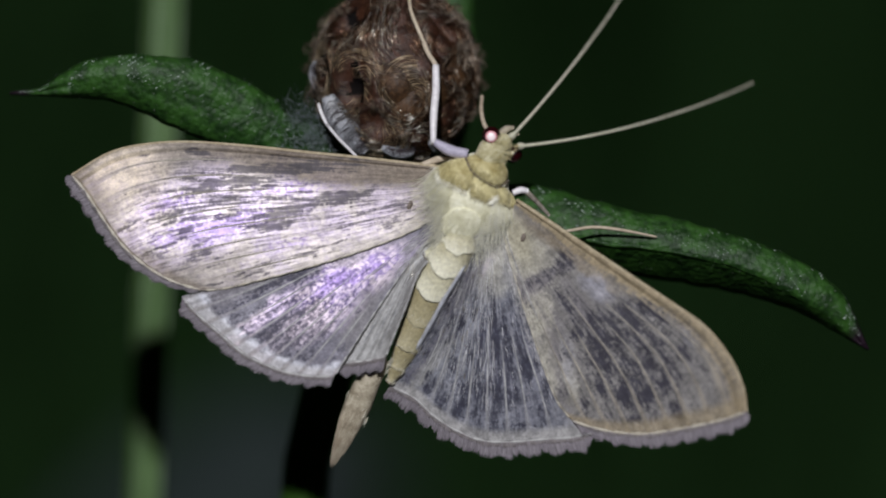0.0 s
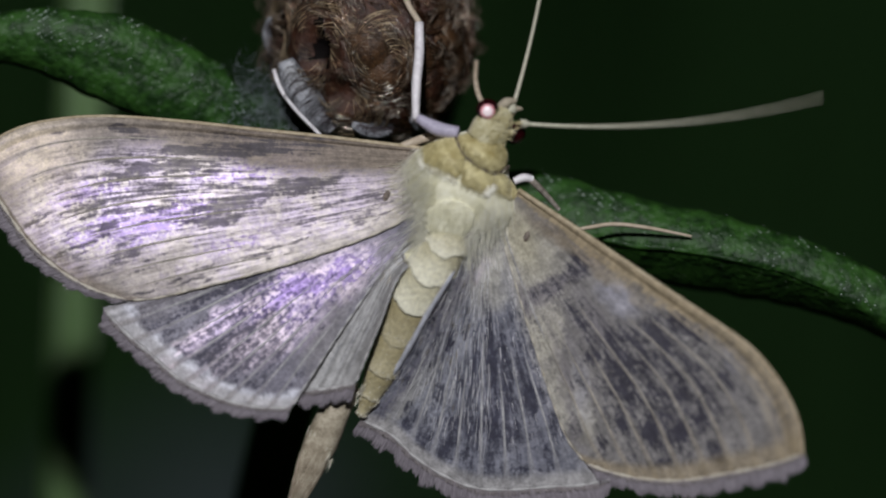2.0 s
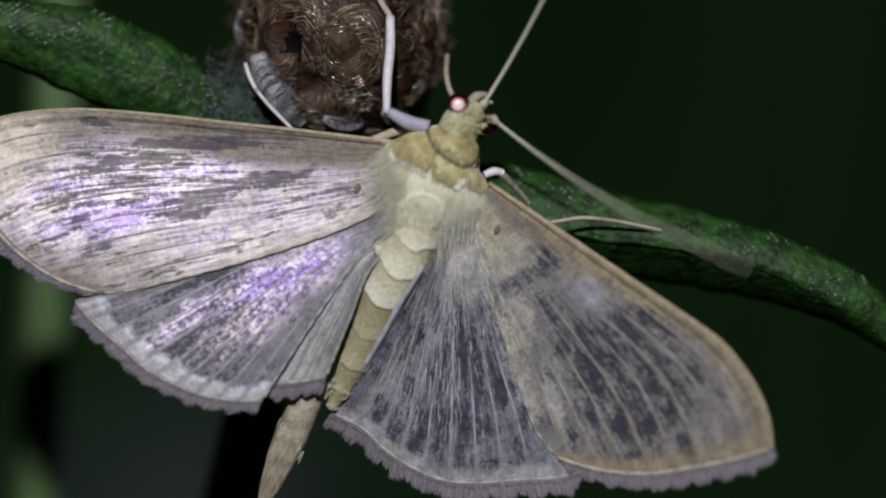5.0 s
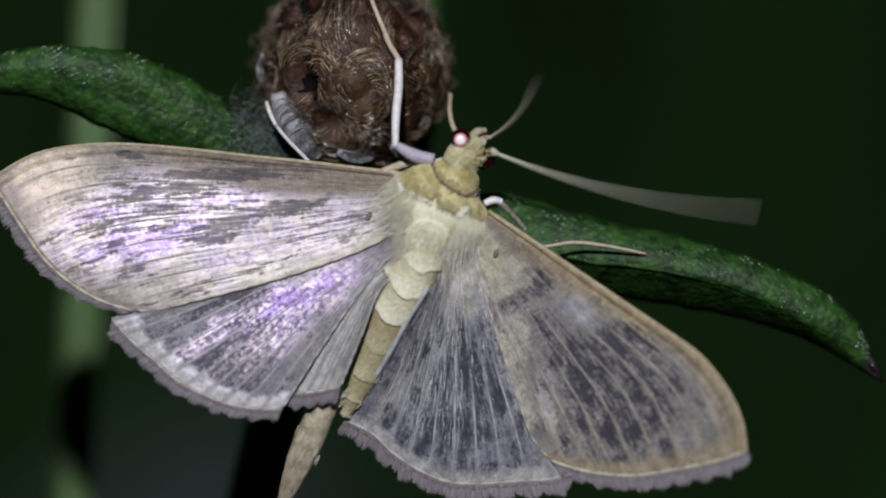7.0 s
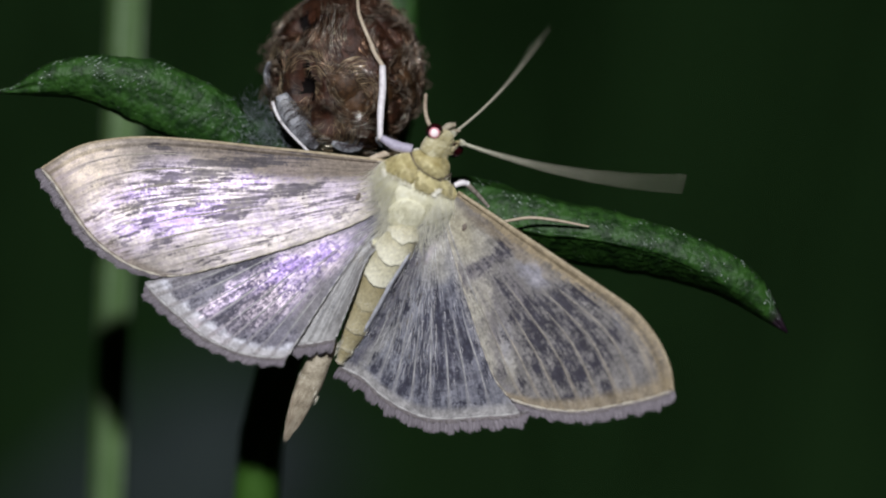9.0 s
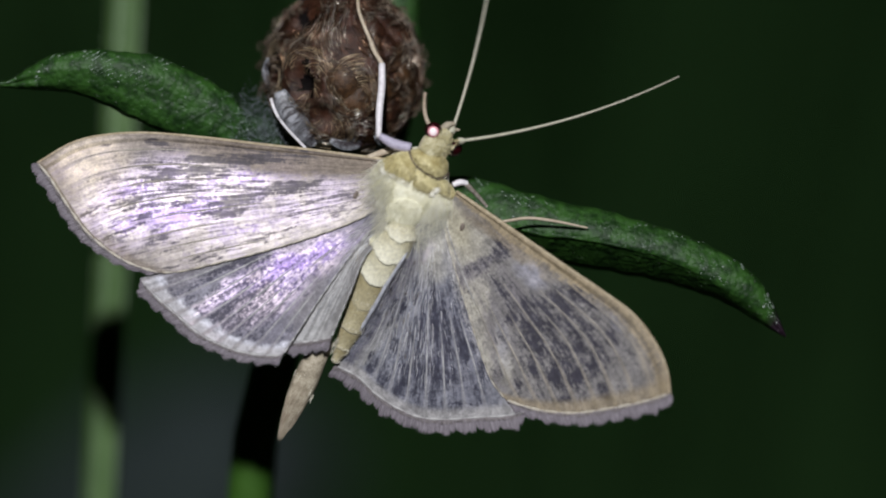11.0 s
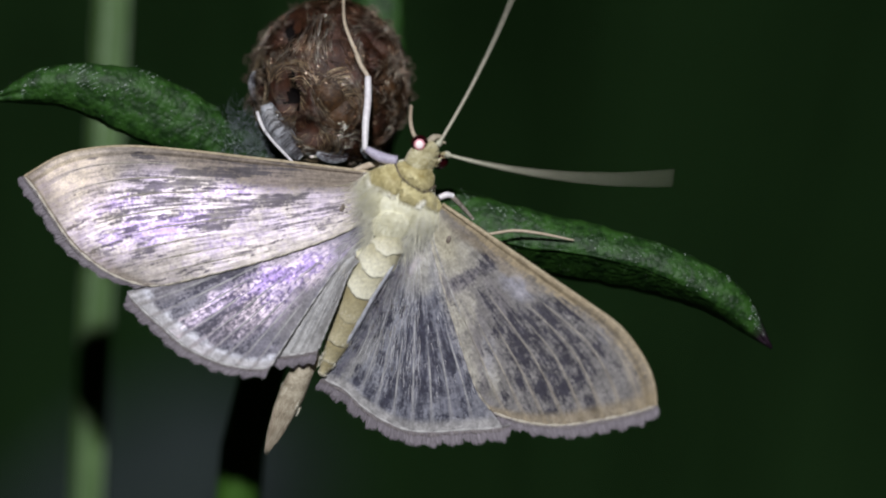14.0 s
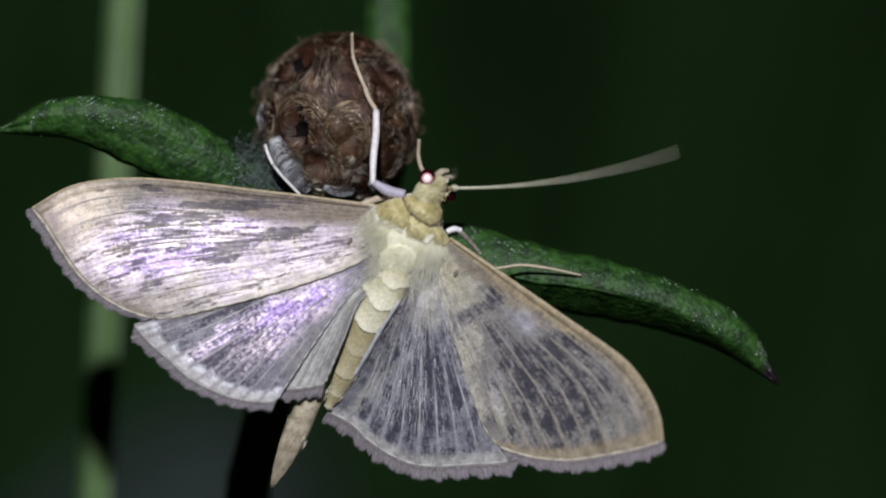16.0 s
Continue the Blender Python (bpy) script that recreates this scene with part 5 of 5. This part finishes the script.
# abdomen: overlapping segments, then the tail tuft
AXIS = [(-2.36, 1.33, -0.7, 0.80), (-2.63, 0.65, -0.7, 0.92), (-3.29, -0.46, -0.6, 1.06), (-4.00, -1.67, -0.45, 0.98), (-4.65, -3.10, -0.15, 0.84), (-5.36, -4.56, 0.0, 0.66), (-5.83, -5.61, 0.15, 0.42), (-6.20, -6.29, 0.3, 0.22)]
for k, (a, b) in enumerate(zip(AXIS, AXIS[1:])):
    p, q = Vector((a[0], a[2], a[1])), Vector((b[0], b[2], b[1]))
    way = (q - p)
    side = way.normalized().cross(Vector((0, 1, 0))).normalized()
    bm = bmesh.new()
    rows = []
    for f, r in ((-0.15, a[3] * 0.93), (0.15, a[3] * 0.985), (0.5, (a[3] + b[3]) / 2 * 1.01), (0.85, b[3] * 1.03), (1.0, b[3] * 1.045), (1.05, b[3] * 1.01), (1.03, b[3] * 0.93)):
        row = []
        for j in range(40):
            an = 2 * math.pi * j / 40
            sag = (0.46 if k < 4 else 0.16) * math.cos(an) ** 3 * r + (0.16 if k < 3 else 0.07) * noise.noise(Vector((j * 0.45, k * 3.0, 0)))
            row.append(p + way * f + way.normalized() * sag * max(0, f) + side * math.sin(an) * r + Vector((0, -0.82 * math.cos(an) * r, 0)))
        rows.append(row)
    grid(bm, rows, True)
    if k == len(AXIS) - 2:
        ball(bm, q - way.normalized() * 0.05, (b[3] * 0.98, b[3] * 0.8, b[3] * 0.98))
    seg = part("abdomen_segment", bm, M_SEGMENT_PALE if k < 3 else M_SEGMENT, moth)
    bm = bmesh.new()
    for i in range(80):
        an = rng.uniform(-1.5, 1.5)
        f = rng.uniform(0.8, 0.98) if i < 50 else rng.random()
        r = (a[3] + (b[3] - a[3]) * f) * 1.045
        c = p + way * (f + 0.10 * math.cos(an)) + side * math.sin(an) * r + Vector((0, -0.82 * math.cos(an) * r, 0))
        strand(bm, c, way.normalized() + side * 0.15 * math.sin(an) + Vector((0, -0.02, 0)), rng.uniform(0.06, 0.15), 0.010, (0, 0.05, 0), 2)
    part("rim_fur", bm, M_RIM, seg, "pale scales on the segment's rim", "stuff")
bm = bmesh.new()
path = [(-6.63, -5.05, -0.1), (-7.32, -6.23, -0.1), (-7.84, -7.41, -0.1), (-8.21, -8.21, -0.1), (-8.62, -9.21, -0.1), (-8.93, -9.89, -0.1), (-9.11, -10.29, -0.1)]
TUFT_R = (0.46, 0.64, 0.71, 0.64, 0.47, 0.25, 0.06)
tube(bm, [(p[0], p[2], p[1]) for p in path], TUFT_R, 20, 0.85)
tuft = part("tail_tuft", bm, M_TUFT, moth, "tapering straw tail tuft")
bm = bmesh.new()
for k in range(900):
    t = rng.random() ** 0.8 * 0.94
    i = min(5, int(t * 6))
    a, b = path[i], path[i + 1]
    c = Vector((a[0], a[2], a[1])).lerp(Vector((b[0], b[2], b[1])), t * 6 - i)
    r = float(np.interp(t * 6, range(7), TUFT_R))
    an = rng.uniform(-1.5, 1.5)
    c += Vector((0.88 * r * math.sin(an), -0.82 * r * math.cos(an), -0.4 * r * math.sin(an)))
    strand(bm, c, (-0.42 - 0.10 * math.sin(an), -0.05, -0.9), rng.uniform(0.3, 0.7), 0.018, (0, 0.05, 0), 2)
part("tail_fur", bm, M_TUFT_FUR, tuft, kind="stuff")
bm = bmesh.new()
for k in range(150):
    an = rng.uniform(-1.9, 1.9)
    c = Vector((path[0][0], path[0][2], path[0][1])).lerp(Vector((path[1][0], path[1][2], path[1][1])), rng.uniform(0.0, 0.9))
    c += Vector((0.46 * math.sin(an), -0.42 * math.cos(an), -0.2 * math.sin(an)))
    strand(bm, c, (0.30 + 0.5 * math.sin(an), -0.15, 0.85 - 0.2 * math.sin(an)), rng.uniform(0.2, 0.65), 0.024, (0, 0, 0), 2)
for k in range(40):
    an = rng.uniform(-1.0, 1.0)
    c = Vector((path[2][0], path[2][2], path[2][1])) + Vector((0.60 * math.sin(an), -0.56 * math.cos(an), -0.28 * math.sin(an) + rng.uniform(-0.8, 0.5)))
    strand(bm, c, (-0.42, 0.0, -0.9), rng.uniform(0.2, 0.5), 0.018, (0, 0.05, 0), 2)
part("tail_tips", bm, M_RIM, tuft, "pale ragged scale tips", "stuff")

# head, eyes, mouthparts
bm = bmesh.new()
loft(bm, [((-1.05, -0.9, 5.0), 0.75), ((-0.75, -0.95, 5.45), 0.82), ((-0.4, -0.9, 5.9), 0.74), ((-0.05, -0.8, 6.3), 0.4)])
skull = part("head", bm, M_HEAD, moth, "small yellowish scaly head")
bm = bmesh.new()
for k in range(200):
    an, t = rng.uniform(-1.5, 1.5), rng.random()
    c = Vector((-1.0 + 0.95 * t + 0.75 * math.sin(an) * 0.75, -0.9 - 0.72 * math.cos(an), 5.05 + 1.1 * t - 0.7 * math.sin(an) * 0.6))
    strand(bm, c, (0.5 + 0.4 * math.sin(an), -0.25, 0.5 - 0.5 * math.sin(an) + rng.uniform(-0.4, 0.4)), rng.uniform(0.15, 0.32), 0.02, (0, 0, 0), 2)
part("head_fur", bm, M_OLIVE_FUR, skull, kind="stuff")
for x, y, z in ((-0.82, -1.25, 6.32), (0.28, -0.35, 5.35)):
    bm = bmesh.new()
    ball(bm, (x, y, z), (0.48, 0.46, 0.46), seg=24)
    eye = part("eye", bm, M_EYE, moth, "dark red shining eye")
    # solid discs in place of the light thrown back by the eye
    if y < -1:
        bm = bmesh.new()
        ball(bm, (x - 0.01, y - 0.38, z - 0.07), (0.30, 0.08, 0.30), seg=18)
        part("reflex_ring", bm, M_REFLEX, eye, "rose disc painted as the glow round the eye's reflex")
        bm = bmesh.new()
        ball(bm, (x - 0.01, y - 0.44, z - 0.08), (0.23, 0.06, 0.23), seg=18)
        part("eye_reflex", bm, M_SHINE, eye, "bright pink disc painted as the lamp's reflex in the eye")
for pts, r in (([(-0.35, -1.0, 6.3), (-0.05, -1.05, 6.62), (0.35, -1.0, 6.7)], (0.22, 0.2, 0.1)), ([(-0.1, -0.9, 6.1), (0.35, -0.9, 6.35), (0.6, -0.85, 6.35)], (0.2, 0.17, 0.06))):
    bm = bmesh.new()
    tube(bm, spline(pts, 9), list(np.interp(np.linspace(0, 2, 9), (0, 1, 2), r)), 8, 0.7)
    part("palp", bm, M_TUFT, skull)


# legs
def leg(segments):
    """Segments of (points, radii, material, name); the first one carries the rest and has its origin at its root."""
    first = None
    root = Vector(segments[0][0][0])
    for pts, radii, material, name in segments:
        bm = bmesh.new()
        smooth = spline(pts, 14)
        tube(bm, smooth, list(np.interp(np.linspace(0, 1, 14), np.linspace(0, 1, len(radii)), radii)), 10)
        if first is None:
            first = part("leg", bm, material, moth, "slender pale leg gripping the plant", base=root)
            first.location = (root - THORAX) * MM
            first["base_mm"] = tuple(root - THORAX)
        else:
            part(name, bm, material, first)
    return first


def q(x, z, y):
    return (x, y, z)


leg([([q(-2.05, 5.36, -0.9), q(-2.91, 5.55, -0.9), q(-3.74, 6.01, -0.8)], (0.28, 0.31, 0.2), M_FEMUR, "femur"),
     ([q(-3.82, 5.92, -0.85), q(-3.78, 7.47, -0.4), q(-3.66, 8.71, 0.2), q(-3.66, 10.01, 0.65)], (0.15, 0.20, 0.21, 0.19), M_LEG, "tibia"),
     ([q(-3.66, 10.01, 0.65), q(-4.09, 10.73, 0.62), q(-4.28, 11.25, 0.65)], (0.14, 0.13, 0.15), M_TARSUS, "tarsus"),
     ([q(-4.25, 11.19, 0.65), q(-4.65, 12.12, 0.95), q(-4.96, 13.05, 1.55), q(-5.05, 14.35, 3.5)], (0.12, 0.10, 0.09, 0.07), M_TARSUS, "tarsus")])
leg([([q(-6.94, 4.37, 2.0), q(-8.03, 5.55, 1.9), q(-8.80, 6.35, 1.8), q(-9.36, 7.04, 1.8)], (0.08, 0.08, 0.08, 0.08), M_LEG, "tibia"),
     ([q(-9.36, 7.04, 1.8), q(-9.61, 7.56, 1.9), q(-9.80, 8.15, 2.0)], (0.085, 0.10, 0.09), M_LEG, "tarsus")])
FOCUS = leg([([q(-0.43, 5.92, 0.6), q(-1.12, 6.79, 1.4), q(-1.33, 7.63, 2.4), q(-1.30, 8.46, 3.4)], (0.13, 0.12, 0.11, 0.08), M_TARSUS, "tarsus")])
leg([([q(0.25, 3.35, -0.1), q(0.65, 3.50, -0.1), q(1.02, 3.44, 0.0)], (0.16, 0.19, 0.15), M_LEG, "femur"),
     ([q(0.96, 3.41, 0.0), q(1.49, 2.88, 0.2), q(2.11, 2.17, 0.5)], (0.15, 0.13, 0.09), M_DUSK_LEG, "tibia"),
     ([q(2.36, 1.27, 0.6), q(3.29, 1.40, 1.0), q(4.37, 1.55, 1.2), q(5.77, 1.40, 1.4), q(7.66, 1.02, 1.7)], (0.07, 0.09, 0.09, 0.08, 0.05), M_TARSUS, "tarsus")])
leg([([q(-4.46, 4.84, 0.3), q(-3.22, 5.24, 0.1), q(-2.60, 5.12, -0.2)], (0.16, 0.2, 0.2), M_TARSUS, "femur")])


# antennae: ringed whips that swing from their sockets
def antenna(socket, bend):
    bm = bmesh.new()
    n, length = 110, 12.6
    pts = [Vector((length * i / n, 0, length * bend * ((i / n) ** 2 - i / n))) for i in range(n + 1)]
    rad = [(0.088 - 0.058 * i / n) * (1.0 + 0.2 * (i % 2)) for i in range(n + 1)]
    rad[0] = rad[1] = rad[2] = 0.19
    tube(bm, pts, rad, 8)
    ob = part("antenna", bm, M_ANTENNA, moth, "long thin ringed antenna swinging fast", base=(0, 0, 0))
    return ob, Vector(socket) - THORAX


NEAR, NEAR_AT = antenna(q(0.53, 5.74, -0.95), 0.17)
FAR, FAR_AT = antenna(q(0.15, 6.17, -1.0), 0.12)

cam.data.dof.use_dof = True
cam.data.dof.focus_object = FOCUS
cam.data.dof.aperture_fstop = 15.0


# ---- what moves ----
def swing(socket, angle, seen=1.0):
    """An antenna's pose: its angle over the level, and the share of its length that lies across the view (the rest points away)."""
    return pose(*(socket * MM), 0, -angle, 0) @ pose(0, 0, 0, 0, 0, math.degrees(math.acos(seen)))


def motions():
    beat = [round(4.3 + 0.1 * k, 1) for k in range(20)], [round(9.3 + 0.1 * k, 1) for k in range(20)]
    lower = [(0, 13), (0.1, 19), (0.2, 16), (0.3, -4), (0.4, -42), (0.5, -55), (0.6, -10), (0.7, 6), (0.8, 14), (0.9, -3), (1.0, -44), (1.1, -32), (1.2, 0), (1.3, 12),
             (1.4, 6), (1.5, -11), (1.6, -41), (1.7, -30), (1.8, 2), (1.9, 15), (2.0, 3), (2.1, -16), (2.2, -37), (2.3, -14), (2.4, 10), (2.5, 16), (2.6, -5), (2.7, -23),
             (2.8, -43), (2.9, -14), (3.0, 12.6), (3.1, 18), (3.2, -4), (3.3, -26), (3.4, -33), (3.5, -12), (3.6, 15), (3.7, 16), (3.8, -12), (3.9, -43), (4.0, -28),
             (4.1, -7), (4.2, 16)]
    lower += [(t, -15 + 31 * math.cos(2 * math.pi * (t - 4.2) / 0.6)) for t in beat[0]]
    lower += [(6.3, -55), (6.4, -18), (6.5, -2), (6.6, 15), (6.7, 5), (6.8, -24), (6.9, -49), (7.0, -13), (7.1, 4), (7.2, 7), (7.3, -11), (7.4, -49), (7.5, -34), (7.6, -1),
              (7.7, 8), (7.8, -8), (7.9, -35), (8.0, -19), (8.1, 1), (8.2, 24), (8.3, 17), (8.4, -11), (8.5, -26), (8.6, -1), (8.7, 10), (8.8, -14), (8.9, -41), (9.0, -11),
              (9.1, 7), (9.2, 13)]
    lower += [(t, -14 + 29 * math.cos(2 * math.pi * (t - 9.2) / 0.6)) for t in beat[1]]
    lower += [(11.3, -35), (11.4, -25), (11.5, -3), (11.6, 19), (11.7, 13), (11.8, -11), (11.9, -39), (12.0, -15.6), (12.1, 3), (12.2, 10), (12.3, -2), (12.4, -39),
              (12.5, -21), (12.6, 7), (12.7, 15.5), (12.8, -3), (12.9, -21), (13.0, -38), (13.1, -8), (13.2, 14), (13.3, 16), (13.4, -4), (13.5, -23), (13.6, -40),
              (13.7, -9), (13.8, 16), (13.9, 13), (14.0, -6), (14.1, -28), (14.2, -25), (14.3, -6), (14.4, 17), (14.5, 14), (14.6, -10), (14.7, -39), (14.8, -11),
              (14.9, 6), (15.0, 17), (15.1, 3), (15.2, -23), (15.3, -37), (15.4, 0), (15.5, 12), (15.6, 9), (15.7, -7), (15.8, -42), (15.9, -18), (16.0, 8)]
    walk(NEAR, [(t, swing(NEAR_AT, a + (1.5 if a > 0 else 0))) for t, a in lower])
    cycle = ((75, 0.06), (78, 0.97), (64, 1), (53, 1), (48, 0.7), (60, 0.06))
    upper = [(0, 53, 1), (0.1, 48, 0.65), (0.2, 66, 0.06), (0.3, 80, 0.97), (0.4, 65, 1), (0.5, 53, 1), (0.6, 44, 0.5), (0.7, 66, 0.06), (0.8, 88, 0.8), (0.9, 76, 1),
             (1.0, 60, 1), (1.1, 52, 1), (1.2, 55, 0.06), (1.3, 70, 0.06), (1.4, 78, 0.97), (1.5, 64, 1), (1.6, 55, 1), (1.7, 51, 0.9), (1.8, 58, 0.06), (1.9, 72, 0.06),
             (2.0, 80, 0.97), (2.1, 67, 1), (2.2, 50, 1), (2.3, 48, 0.8), (2.4, 58, 0.06), (2.5, 72, 0.06), (2.6, 77, 0.97), (2.7, 62, 1), (2.8, 53, 1), (2.9, 48, 0.7),
             (3.0, 58, 0.06), (3.1, 72, 0.06), (3.2, 77, 0.97), (3.3, 63, 1), (3.4, 50, 1), (3.5, 48, 0.75), (3.6, 58, 0.06), (3.7, 72, 0.06), (3.8, 80, 0.97), (3.9, 63, 1),
             (4.0, 51, 0.95), (4.1, 52, 0.4), (4.2, 70, 0.06)]
    upper += [(t, *cycle[(k + 1) % 6]) for k, t in enumerate(beat[0])]
    upper += [(6.3, 54, 1), (6.4, 45, 0.7), (6.5, 60, 0.06), (6.6, 84, 0.3), (6.7, 75, 1), (6.8, 62, 1), (6.9, 52, 1), (7.0, 50, 0.3), (7.1, 70, 0.06), (7.2, 90, 0.7),
              (7.3, 72, 1), (7.4, 57, 1), (7.5, 50, 0.8), (7.6, 58, 0.06), (7.7, 72, 0.2), (7.8, 75, 0.97), (7.9, 65, 1), (8.0, 55, 1), (8.1, 58, 1), (8.2, 68, 1), (8.3, 60, 1),
              (8.4, 50, 0.8), (8.5, 58, 0.06), (8.6, 72, 0.06), (8.7, 80, 0.97), (8.8, 66, 1), (8.9, 58, 1), (9.0, 48, 0.6), (9.1, 62, 0.06), (9.2, 83, 0.9)]
    upper += [(t, *cycle[(k + 2) % 6]) for k, t in enumerate(beat[1])]
    upper += [(11.3, 62, 1), (11.4, 50, 0.95), (11.5, 52, 0.2), (11.6, 84, 0.3), (11.7, 75, 1), (11.8, 62, 1), (11.9, 55, 1), (12.0, 58, 0.3), (12.1, 66, 0.2), (12.2, 75, 1),
              (12.3, 65, 1), (12.4, 50, 1), (12.5, 45, 0.8), (12.6, 62, 0.06), (12.7, 86, 0.8), (12.8, 66, 1), (12.9, 60, 1), (13.0, 48, 1), (13.1, 54, 0.4), (13.2, 70, 0.06),
              (13.3, 86, 0.8), (13.4, 66, 1), (13.5, 60, 1), (13.6, 47, 0.8), (13.7, 55, 0.3), (13.8, 70, 0.06), (13.9, 80, 0.95), (14.0, 65, 1), (14.1, 58, 1), (14.2, 48, 0.9),
              (14.3, 55, 0.25), (14.4, 80, 0.3), (14.5, 78, 1), (14.6, 63, 1), (14.7, 54, 1), (14.8, 48, 0.65), (14.9, 70, 0.2), (15.0, 84, 0.8), (15.1, 67, 1), (15.2, 60, 1),
              (15.3, 50, 1), (15.4, 60, 0.45), (15.5, 80, 0.3), (15.6, 72, 1), (15.7, 60, 1), (15.8, 50, 1), (15.9, 46, 0.55), (16.0, 68, 0.06)]
    walk(FAR, [(t, swing(FAR_AT, a, s)) for t, a, s in upper])


motions()
